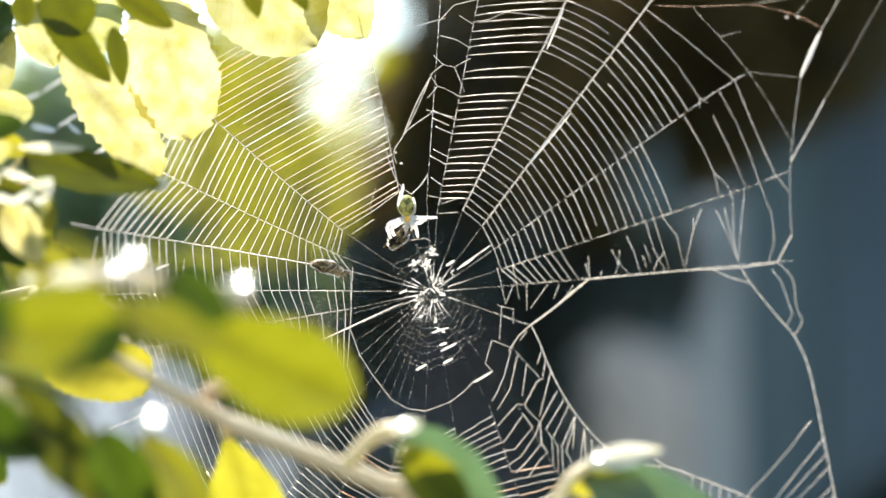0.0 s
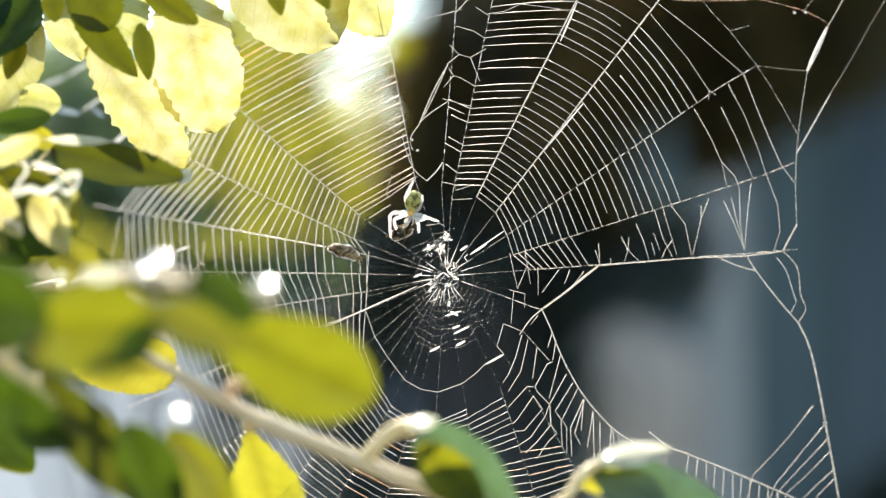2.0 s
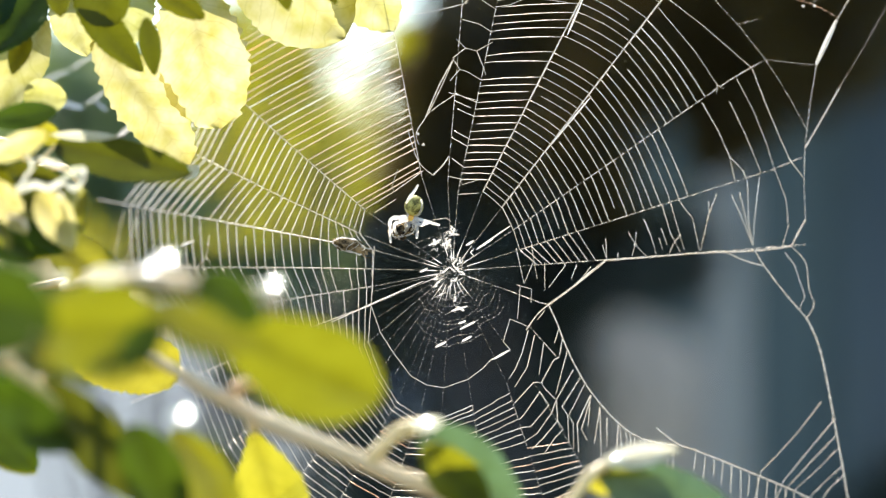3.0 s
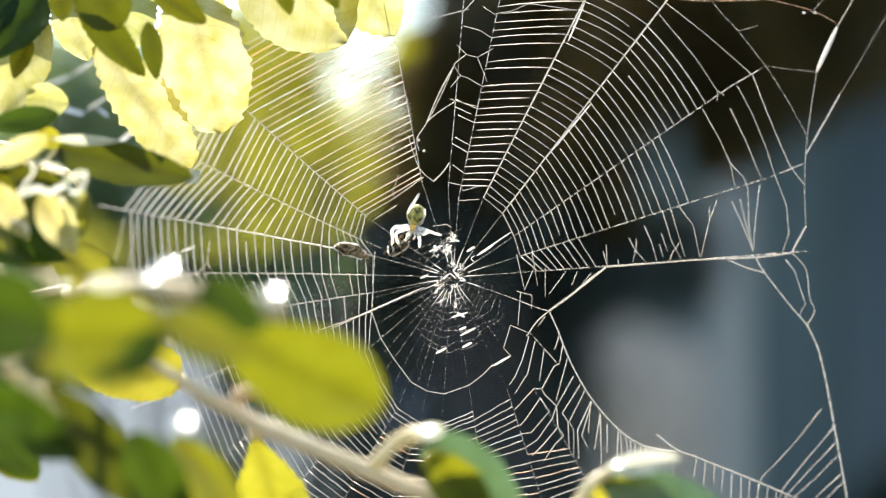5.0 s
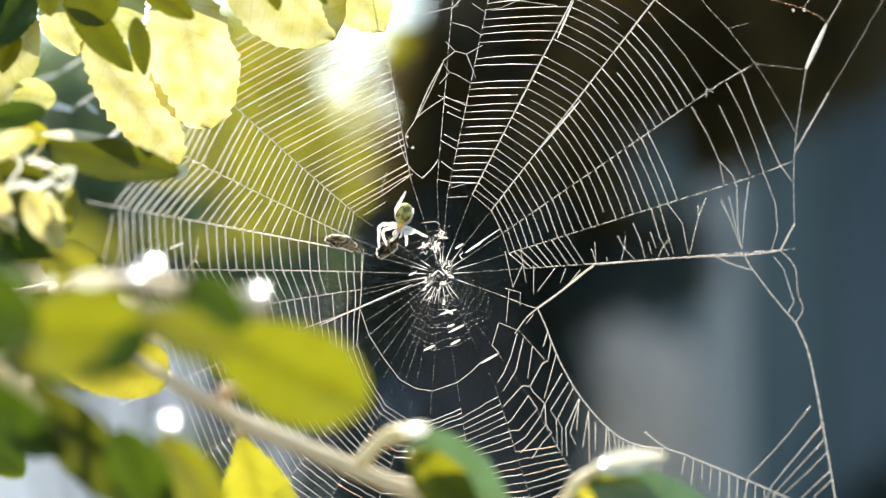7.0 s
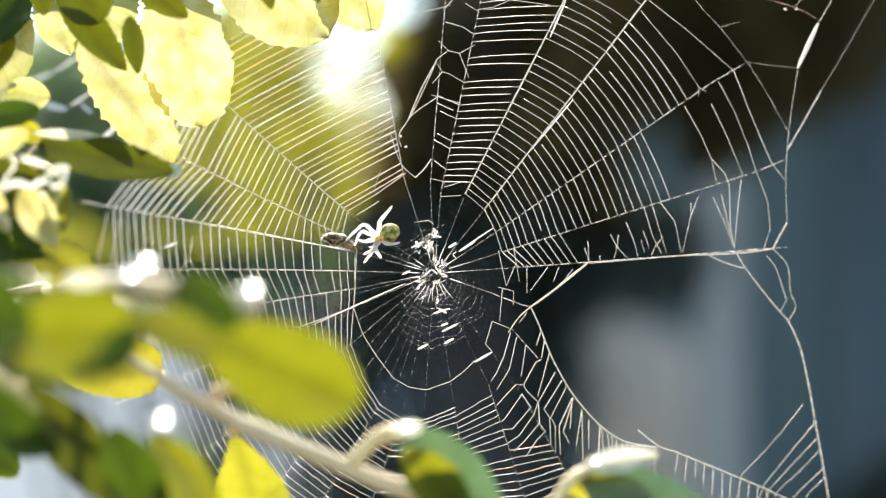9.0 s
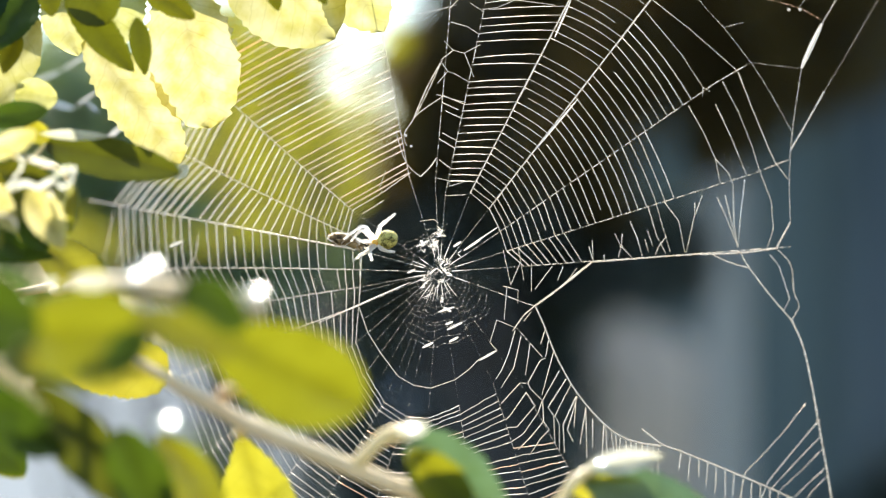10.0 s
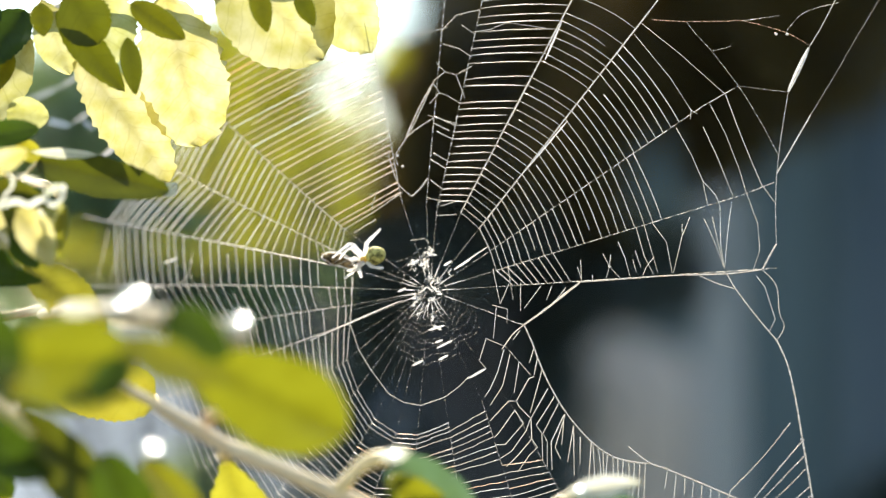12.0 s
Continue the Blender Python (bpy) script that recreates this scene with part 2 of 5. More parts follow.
def blade(length, width, fold=0.25, droop=0.2, teeth=14, shape=0.85, wave=0.05, seed=0, blunt=0.75, rows=36, half=5):
    """A leaf blade along +y, its upper side to +z, with a toothed rim."""
    bm = bmesh.new()
    grid = []
    for j in range(rows + 1):
        s = j / rows
        w = 0.5 * width * max(0.0, math.sin(math.pi * s ** shape)) ** blunt
        line = []
        for i in range(-half, half + 1):
            c = i / half
            edge = w
            if abs(i) == half:
                edge = w * (1 + 0.05 * noise.noise(Vector((s * 7, c * 3, seed)))) + width * 0.032 * min(2, teeth / 14) * (noise.noise(Vector((s * 31, c, seed))) + (0.5 if j % 3 == 1 else -0.2))
            x = edge * c
            z = fold * abs(x) - droop * length * s * s + wave * width * noise.noise(Vector((c * 1.3, s * 3.0, seed * 1.7)))
            line.append(bm.verts.new((x, s * length, z)))
        grid.append(line)
    for a, b in zip(grid, grid[1:]):
        for k in range(2 * half):
            bm.faces.new((a[k], a[k + 1], b[k + 1], b[k]))
    bmesh.ops.remove_doubles(bm, verts=bm.verts, dist=width * 1e-4)
    return bm


def leaf(parent, base, tip, width, mat, roll=0.0, fold=0.2, droop=0.08, label="", stalk=None, shape=0.85, teeth=14, wave=0.06, blunt=0.75):
    """A leaf from base to tip, its face to the open side (-y) and turned about its rib by roll degrees."""
    base, tip = Vector(base), Vector(tip)
    y = (tip - base).normalized()
    z = Vector((0, -1, 0)) - y * Vector((0, -1, 0)).dot(y)
    z.normalize()
    x = y.cross(z)
    m = Matrix((x, y, z)).transposed().to_4x4()
    m.translation = base
    m = m @ pose(0, 0, 0, 0, roll, 0)
    leaf.count += 1
    ob = part("leaf", blade((tip - base).length, width, fold, droop, teeth, shape, wave, leaf.count, blunt), mat, parent, label, parent.matrix_basis.inverted() @ m)
    if stalk:
        bm = bmesh.new()
        inv = (parent.matrix_basis @ ob.matrix_basis).inverted()
        tube(bm, curve([inv @ base, inv @ ((base + Vector(stalk)) / 2 + Vector((0, -0.001, -0.002))), inv @ Vector(stalk)], 4), [0.0006] * 5 + [0.0006, 0.0007, 0.0008, 0.0009], 6)
        part("petiole", bm, SHOOT, ob)
    return ob


leaf.count = 0


def dew_drop(parent, at, size):
    """A flat shiny disc added for a glint, tilted to mirror the sun to the open side."""
    bm = bmesh.new()
    blob(bm, (0, 0, 0), (size, size, size * 0.17), seg=28)
    tilt = (SUN + Vector((0, -1, 0))).normalized().to_track_quat("Z", "Y").to_matrix().to_4x4()
    return part("dew_drop", bm, GLINT_DISC, parent, "flat shiny disc added to mirror the sun as a glint", parent.matrix_basis.inverted() @ Matrix.Translation(at) @ tilt)


def ribbon(parent, pts, widths, mat):
    """A curled near-white strip for a brightly lit rim, its face to the open side."""
    bm = bmesh.new()
    line = curve(pts, 6)
    edge = []
    for i, p in enumerate(line):
        way = (line[min(i + 1, len(line) - 1)] - line[max(i - 1, 0)]).normalized()
        out = way.cross(Vector((0, 1, 0))).normalized()
        w = (widths[0] + (widths[1] - widths[0]) * i / (len(line) - 1)) / 2
        a, b = 1 + 0.4 * noise.noise(p * 400), 1 + 0.4 * noise.noise(p * 400 + Vector((9, 0, 0)))
        edge.append((bm.verts.new(p + out * w * a), bm.verts.new(p - Vector((0, 0.3 * w, 0))), bm.verts.new(p - out * w * b)))
    for a, b in zip(edge, edge[1:]):
        bm.faces.new((a[0], a[1], b[1], b[0]))
        bm.faces.new((a[1], a[2], b[2], b[1]))
    bmesh.ops.transform(bm, matrix=parent.matrix_basis.inverted(), verts=bm.verts)
    return part("curled_rim", bm, mat, parent, "curled white strip standing for a lit leaf rim")

# ---- ground and surroundings ----
bm = bmesh.new()
bmesh.ops.create_grid(bm, x_segments=60, y_segments=60, size=60)
for v in bm.verts:
    v.co.z = 0.02 * noise.noise(v.co * 0.3)
ground = tagged(part("ground", bm, SOIL), "dark bare garden soil under the shrubs", "ground", kind="structure")


def shed_wall():
    bm = bmesh.new()
    box(bm, (-0.0153, 5.02, -0.05), (6.0, 5.2, 2.5))
    wall = tagged(part("wall_shed", bm, BOARD), "blue-grey painted timber wall in open shade", "wall", kind="structure")
    bm = bmesh.new()
    box(bm, (-0.058, 0, -0.05), (0.058, 0.02, 2.5))
    bmesh.ops.bevel(bm, geom=bm.edges[:], offset=0.004, segments=1, affect="EDGES")
    first = part("plank", bm, BOARD, wall)
    first.location = (0.08, 4.998, 0)
    for i in range(1, 24):
        p = new("plank", first.data)
        p.parent = wall
        p.location = (0.08 + i * 0.121, 4.998 + 0.002 * (i % 3 - 1), 0)


def added_door(x, w):
    """A boarded door with its frame, added to darken the wall's right end."""
    door = tagged(new("door_added_1"), "dark blue boards added as a door to darken the wall's end", "door", kind="structure")
    door.location = (x, 4.97, 0)
    bm = bmesh.new()
    for a, b in ((-0.07, 0.0), (w, w + 0.07)):
        box(bm, (a, -0.015, 0), (b, 0.02, 2.05))
    box(bm, (-0.07, -0.015, 2.05), (w + 0.07, 0.02, 2.1))
    part("door_frame", bm, DARKENED_BOARD, door)
    n = round(w / 0.11)
    for i in range(n):
        bm = bmesh.new()
        box(bm, (i * w / n + 0.003, 0, 0.02), ((i + 1) * w / n - 0.003, 0.018, 2.045))
        bmesh.ops.bevel(bm, geom=bm.edges[:], offset=0.003, segments=1, affect="EDGES")
        part("board", bm, DARKENED_BOARD, door)


def added_eave():
    """An unseen overhang added to darken the upper wall: boards on a fascia."""
    bm = bmesh.new()
    box(bm, (-0.3, 4.25, 2.2), (6.0, 5.3, 2.23))
    box(bm, (-0.3, 4.23, 2.1), (6.0, 4.25, 2.24))
    tagged(part("trim_eave", bm, BOARD), "unseen blue-grey eave added to shade the timber wall", "eave", kind="structure")


def fence_post(x, y, w, h):
    post = thing("post", pose(x, y, 0), "pale weathered square timber post with chamfered cap", "post")
    bm = bmesh.new()
    box(bm, (-w / 2, -w / 2, -0.1), (w / 2, w / 2, h))
    bmesh.ops.bevel(bm, geom=[e for e in bm.edges], offset=w * 0.08, segments=2, affect="EDGES")
    part("shaft", bm, POST, post)
    bm = bmesh.new()
    box(bm, (-w * 0.62, -w * 0.62, h), (w * 0.62, w * 0.62, h + 0.03))
    bmesh.ops.bevel(bm, geom=[e for e in bm.edges], offset=0.008, segments=2, affect="EDGES")
    part("cap", bm, POST, post)


def stone_block(x, y, w, h):
    bm = bmesh.new()
    box(bm, (-w / 2, -w / 2, -0.05), (w / 2, w / 2, h))
    bmesh.ops.bevel(bm, geom=bm.edges[:], offset=w * 0.12, segments=3, affect="EDGES")
    bmesh.ops.subdivide_edges(bm, edges=[e for e in bm.edges if e.calc_length() > 0.08], cuts=8, use_grid_fill=True)
    for v in bm.verts:
        v.co += 0.012 * noise.noise_vector(v.co * 7)
        v.co.z -= 0.29 * v.co.x if v.co.z > h * 0.7 else 0.0
    ob = part("stone_pillar", bm, STONE)
    ob.location = (x, y, 0)
    tagged(ob, "rough pale grey stone pillar before the wall", "pillar")


def clump(bm, centre, spread, count, size, rng, facing=None):
    """Many small leaves about a centre."""
    for _ in range(count):
        d = Vector((rng.gauss(0, 1), rng.gauss(0, 1), rng.gauss(0, 1))).normalized() * rng.random() ** 0.4
        p = Vector(centre) + Vector((d.x * spread[0], d.y * spread[1], d.z * spread[2]))
        spin = Euler((rng.uniform(0, 6.28), rng.uniform(-0.9, 0.9), rng.uniform(0, 6.28))).to_matrix()
        if facing:
            spin = (Vector(facing) + 0.25 * Vector((rng.gauss(0, 0.6), rng.gauss(0, 0.6), rng.gauss(0, 0.6)))).to_track_quat("Z", "Y").to_matrix() @ Euler((0, 0, rng.uniform(0, 6.28))).to_matrix()
        s = size * rng.uniform(0.6, 1.3)
        q = [bm.verts.new(p + spin @ Vector(c) * s) for c in ((0, -1, 0), (0.42, -0.2, 0.1), (0.3, 0.5, 0.08), (0, 1, 0), (-0.3, 0.5, 0.08), (-0.42, -0.2, 0.1))]
        bm.faces.new(q)


def evergreen():
    rng = random.Random(4)
    tree = thing("evergreen_tree", pose(0.0588, 3.2, 0), "dark dense evergreen tree with brown bark in shade", "tree")
    bm = bmesh.new()
    tube(bm, curve([(0, 0, -0.1), (0.01, 0.02, 0.8), (-0.03, 0, 1.6), (0.05, 0.02, 2.5)], 5), [0.098 - 0.003 * i for i in range(16)], 12)
    part("trunk", bm, BARK_DARK, tree)
    for a in range(9):
        bm = bmesh.new()
        z = 0.9 + 0.17 * a
        d = Vector((math.cos(a * 2.4), math.sin(a * 2.4), 0.35))
        tube(bm, [(0, 0, z), Vector((0, 0, z)) + d * 0.13, Vector((0, 0, z + 0.02)) + d * 0.19], [0.03, 0.02, 0.006], 7)
        part("limb", bm, BARK_DARK, tree)
    bm = bmesh.new()
    for _ in range(120):
        x = rng.uniform(0.0, 0.42)
        z = rng.uniform(1.52 if x < 0.1 else 1.6 if x < 0.2 else 1.68 if x < 0.32 else 1.64, 2.0)
        clump(bm, (x, rng.uniform(-0.2, 0.35), z), (0.11, 0.11, 0.1), 60, 0.024, rng)
    for _ in range(90):
        clump(bm, (rng.uniform(-0.122, 0.0), rng.uniform(-0.1, 0.3), rng.uniform(1.49, 1.68)), (0.03, 0.06, 0.05), 60, 0.02, rng)
    for _ in range(46):
        x = rng.uniform(0.2, 0.46)
        clump(bm, (x, rng.uniform(-0.1, 0.3), rng.uniform(1.61 if x < 0.31 else 1.57, 1.74)), (0.05, 0.06, 0.04), 60, 0.022, rng)
    for _ in range(26):
        clump(bm, (rng.uniform(-0.19, -0.1), rng.uniform(-0.1, 0.3), rng.uniform(1.47, 1.53)), (0.03, 0.06, 0.04), 60, 0.02, rng)
    for _ in range(16):
        clump(bm, (rng.uniform(0.1, 0.18), rng.uniform(-0.1, 0.3), rng.uniform(1.44, 1.57)), (0.04, 0.06, 0.04), 60, 0.022, rng)
    # unseen clumps added behind and above, to keep sun off the left side
    for _ in range(70):
        clump(bm, (rng.uniform(-0.14, 0.12), rng.uniform(0.15, 0.5), rng.uniform(1.84, 2.25)), (0.06, 0.08, 0.06), 60, 0.024, rng)
    for _ in range(26):
        clump(bm, (rng.uniform(0.3, 0.385), rng.uniform(-0.1, 0.2), rng.uniform(1.525, 1.6)), (0.03, 0.05, 0.03), 60, 0.02, rng)
    for _ in range(70):
        clump(bm, (rng.uniform(0.36, 0.58), rng.uniform(-0.1, 0.3), rng.uniform(1.63, 2.3)), (0.06, 0.08, 0.06), 60, 0.024, rng)
    tagged(part("crown", bm, LEAF_YEW, tree, "dark green needles and small leaves"), kind="stuff")
    bm = bmesh.new()
    for _ in range(80):
        s = rng.random()
        clump(bm, (0.07 + 0.1 * s + rng.uniform(-0.02, 0.02), rng.uniform(-0.36, -0.3), 1.53 + 0.22 * s + rng.uniform(-0.03, 0.03)), (0.02, 0.02, 0.02), 9, 0.012, rng)
    tagged(part("dry_foliage", bm, LEAF_BROWN, tree, "small brown leaves"), kind="stuff")
    bm = bmesh.new()
    for _ in range(90):
        clump(bm, (rng.uniform(-0.2, 0.12), rng.uniform(-0.1, 0.3), rng.uniform(1.35, 1.47)), (0.03, 0.06, 0.04), 60, 0.02, rng)
    for _ in range(210):
        clump(bm, (rng.uniform(-0.22, 0.08), rng.uniform(0.0, 0.35), rng.uniform(0.5, 1.45)), (0.1, 0.11, 0.1), 60, 0.024, rng)
    for _ in range(34):
        clump(bm, (rng.uniform(0.09, 0.29), rng.uniform(-0.1, 0.3), rng.uniform(1.345, 1.44)), (0.04, 0.06, 0.04), 60, 0.02, rng)
    for _ in range(12):
        clump(bm, (rng.uniform(0.1, 0.165), rng.uniform(-0.1, 0.2), rng.uniform(1.29, 1.35)), (0.03, 0.05, 0.03), 60, 0.018, rng)
    # sparse single leaves added in the gap to dim the bright sky behind
    for _ in range(52):
        clump(bm, (rng.uniform(-0.25, -0.125), rng.uniform(0.0, 0.3), rng.uniform(1.56, 1.71)), (0.005, 0.005, 0.005), 1, 0.02, rng)
    tagged(part("ivy", bm, LEAF_IVY, tree, "dark blue-green leaves on and beside the trunk, some added to dim the sky"), kind="stuff")


def spray(bm, spots, size, rng, facing):
    """Leaves spread side by side over the outer face of a bush, as leaves do to catch the light."""
    step, rise = size * 0.85, size * 0.85 * facing.y
    mid = sum((c for c, r in spots), Vector()) / len(spots)
    lo = [min(c[i] - r for c, r in spots) for i in (0, 2)]
    hi = [max(c[i] + r for c, r in spots) for i in (0, 2)]
    for i in range(int((hi[0] - lo[0]) / step) + 1):
        for k in range(int((hi[1] - lo[1]) / rise) + 1):
            x, z = lo[0] + (i + 0.5 * (k % 2) + rng.uniform(-0.2, 0.2)) * step, lo[1] + (k + rng.uniform(-0.2, 0.2)) * rise
            y = mid.y - ((z - mid.z) * facing.z + (x - mid.x) * facing.x) / facing.y
            if any(math.hypot(x - c.x, z - c.z) < r * rng.uniform(0.85, 1.1) for c, r in spots):
                clump(bm, (x, y + rng.uniform(-0.004, 0.004), z), (0.001, 0.001, 0.001), 1, size, rng, facing)


def back_bush(name, spots, seed, mat, label, foot, size=0.03, count=16, deep=1.0, facing=None):
    """A sunlit bush behind the web: stems from the ground and leafy clumps."""
    rng = random.Random(seed)
    bush = thing(name, pose(*foot), label, "bush")
    inv = bush.matrix_basis.inverted()
    crown = bmesh.new()
    for s, (c, r) in enumerate(spots):
        c = inv @ Vector(c)
        if facing and s % 7:
            continue
        bm = bmesh.new()
        tube(bm, curve([(0.02 * (s % 3), 0.015 * (s % 2), -0.05), (c.x * 0.2, c.y * 0.3, c.z * 0.55), c], 5), [(0.005 if facing else 0.009) * (1 - 0.065 * i) for i in range(11)], 6)
        part("stem", bm, BARK_DARK, bush)
        if not facing:
            clump(crown, c, (r, r * deep, r), count, size, rng)
    if facing:
        spray(crown, [(inv @ Vector(c), r) for c, r in spots], size, rng, facing)
    for _ in range(26):
        low = (rng.uniform(-0.22, 0.22), rng.uniform(-0.12, 0.22), rng.uniform(0.25, 1.0))
        clump(crown, low, (0.08, 0.08, 0.08), count, size, rng, facing)
    tagged(part("crown", crown, mat, bush), kind="stuff")


shed_wall()
added_door(0.86, 0.8)
added_eave()
fence_post(0.496, 4.4, 0.072, 1.56)
stone_block(0.3283, 4.0, 0.17, 1.275)
evergreen()
# the leafy rounds of the sunlit bush: side, height, radius; it leans back as it rises
ROUNDS = ((-0.1220, 1.4477, 0.037), (-0.1537, 1.4807, 0.030), (-0.0856, 1.4456, 0.021), (-0.1017, 1.4664, 0.026), (-0.1447, 1.4316, 0.026), (-0.1422, 1.5203, 0.031), (-0.1311, 1.5583, 0.028), (-0.1645, 1.5470, 0.027), (-0.1797, 1.4651, 0.026), (-0.1231, 1.4967, 0.028), (-0.0883, 1.4807, 0.020), (-0.0322, 1.5470, 0.010), (-0.1071, 1.5203, 0.015), (-0.0974, 1.4244, 0.020), (-0.0917, 1.4540, 0.027), (-0.0743, 1.4602, 0.018), (-0.1039, 1.5395, 0.018), (-0.0714, 1.4807, 0.018), (-0.0611, 1.4725, 0.010), (-0.1186, 1.4205, 0.022), (-0.1002, 1.4947, 0.015), (-0.0909, 1.5545, 0.010), (-0.0788, 1.5326, 0.007), (-0.0587, 1.5203, 0.007), (-0.0748, 1.5094, 0.007), (-0.0540, 1.4975, 0.010), (-0.0700, 1.4384, 0.010), (-0.0967, 1.5046, 0.007), (-0.0836, 1.4895, 0.006), (-0.0606, 1.4879, 0.006), (-0.1014, 1.5261, 0.006), (-0.0394, 1.4947, 0.005), (-0.2785, 1.4057, 0.016), (-0.2523, 1.3978, 0.013), (-0.3034, 1.4092, 0.015), (-0.2122, 1.4092, 0.011), (-0.1774, 1.4057, 0.011), (-0.1444, 1.4070, 0.010))
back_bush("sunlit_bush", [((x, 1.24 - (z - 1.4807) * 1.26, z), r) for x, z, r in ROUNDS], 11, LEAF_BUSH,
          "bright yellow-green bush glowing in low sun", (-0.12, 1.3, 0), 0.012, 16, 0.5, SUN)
# darker backing bush; the sun reaches it, its shade is only leaf colour
back_bush("shade_toned_bush", [((-0.3627, 1.8000, 1.5364), 0.08), ((-0.2948, 1.8000, 1.4580), 0.08), ((-0.3590, 1.9000, 1.4059), 0.08), ((-0.4130, 1.9000, 1.4762), 0.08), ((-0.2995, 1.9000, 1.5411), 0.07),
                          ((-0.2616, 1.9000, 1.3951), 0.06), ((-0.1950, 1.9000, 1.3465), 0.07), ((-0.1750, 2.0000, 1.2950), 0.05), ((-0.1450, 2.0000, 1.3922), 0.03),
                          ((-0.2256, 2.0000, 1.1436), 0.06), ((-0.4155, 2.0000, 1.2889), 0.05), ((-0.1195, 2.0000, 1.4871), 0.03), ((-0.2256, 2.0000, 1.5737), 0.040), ((-0.1754, 2.0000, 1.5849), 0.036), ((-0.1977, 2.0000, 1.5178), 0.040), ((-0.1447, 2.0000, 1.5151), 0.024), ((-0.1586, 2.0000, 1.4620), 0.040), ((-0.2145, 2.0000, 1.4508), 0.040), ((-0.1400, 2.0000, 1.4229), 0.03), ((-0.1698, 2.0000, 1.4006), 0.036)], 12, LEAF_SHADE_TONE,
          "dark green bush, shade put into its leaf colour", (-0.25, 2.0, 0), 0.03, 120)
back_bush("low_shrub", [((0.5614, 3.0000, 1.0577), 0.0295), ((0.5946, 3.0000, 1.0982), 0.0266), ((0.5135, 3.0000, 1.0355), 0.0251)], 14, LEAF_IVY,
          "low dark shrub before the painted wall", (0.6, 3.05, 0), 0.03, 120)


def gravel_terrace():
    bm = bmesh.new()
    bmesh.ops.create_grid(bm, x_segments=40, y_segments=40, size=1)
    for v in bm.verts:
        v.co = Vector((v.co.x * 14 - 14.6, v.co.y * 22 + 34, 0.035 + 0.01 * noise.noise(v.co * 20)))
    tagged(part("pavement", bm, WHITE), "pale sunlit gravel terrace beyond the bushes", "pavement", kind="structure")


gravel_terrace()

# ---- spider web ----
HUB = Vector((0.0022, 0.0000, 1.3912))
EX = Vector((1, -0.3, 0)).normalized()
EN = Vector((0.3, 1, -0.08)).normalized()
EY = EX.cross(EN)
WEB = Matrix((EX, EY, -EN)).transposed().to_4x4()
WEB.translation = HUB
MM = 0.001
web = thing("spider_web", WEB, "large damaged orb web of bright sunlit silk between twigs", "spider web")
rng = random.Random(21)


def on_web(p, lift=0.0):
    """A point of the web; its sunless side billows back."""
    return Vector((p[0] * MM, p[1] * MM, (lift - 0.0035 * min(0.0, p[0] + 25) ** 2) * MM))


def thread(name, pts, width, mat, wobble=0.12, label="", steps=5):
    """One silk line through points of the web's plane, in millimetres."""
    bm = bmesh.new()
    ps = curve([on_web(p, rng.uniform(-wobble, wobble)) for p in pts], steps)
    tube(bm, ps, width * 0.62 * MM / 2, 5)
    return part(name, bm, mat, web, label)


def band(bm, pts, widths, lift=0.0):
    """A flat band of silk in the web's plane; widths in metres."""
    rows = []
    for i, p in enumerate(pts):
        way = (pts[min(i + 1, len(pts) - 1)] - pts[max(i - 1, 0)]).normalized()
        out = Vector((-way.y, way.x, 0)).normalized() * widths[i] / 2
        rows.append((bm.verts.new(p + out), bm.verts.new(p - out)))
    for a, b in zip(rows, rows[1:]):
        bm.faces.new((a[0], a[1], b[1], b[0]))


class Spoke:
    """A radial thread with the knots that the capture spiral makes on it."""

    def __init__(self, first, last, knots, tip, width, mat):
        self.first, self.last, self.knots = Vector(first), Vector(last), knots
        start = Vector(first).normalized() * rng.uniform(2, 5)
        thread("hub_thread", (start, start.lerp(Vector(first), 0.5), Vector(first)), 0.05 if first[1] < -38 else 0.13, SILK_DOTTED)
        bm = bmesh.new()
        pts = [Vector(first), Vector(first).lerp(Vector(last), 0.5), Vector(last), Vector(tip)]
        line = []
        for a, b in zip(pts, pts[1:]):
            n = max(2, int((b - a).length / 6))
            line += [a.lerp(b, i / n) for i in range(n)]
        line.append(pts[-1])
        tube(bm, [on_web(p, rng.uniform(-0.1, 0.1)) for p in line], [width * 0.85 * MM / 2 * rng.uniform(0.8, 1.25) for _ in line], 5)
        part("radial_thread", bm, mat, web)

    def knot(self, k):
        s = max(0.0, k / (self.knots - 1))
        return self.first.lerp(self.last, s ** 1.1)


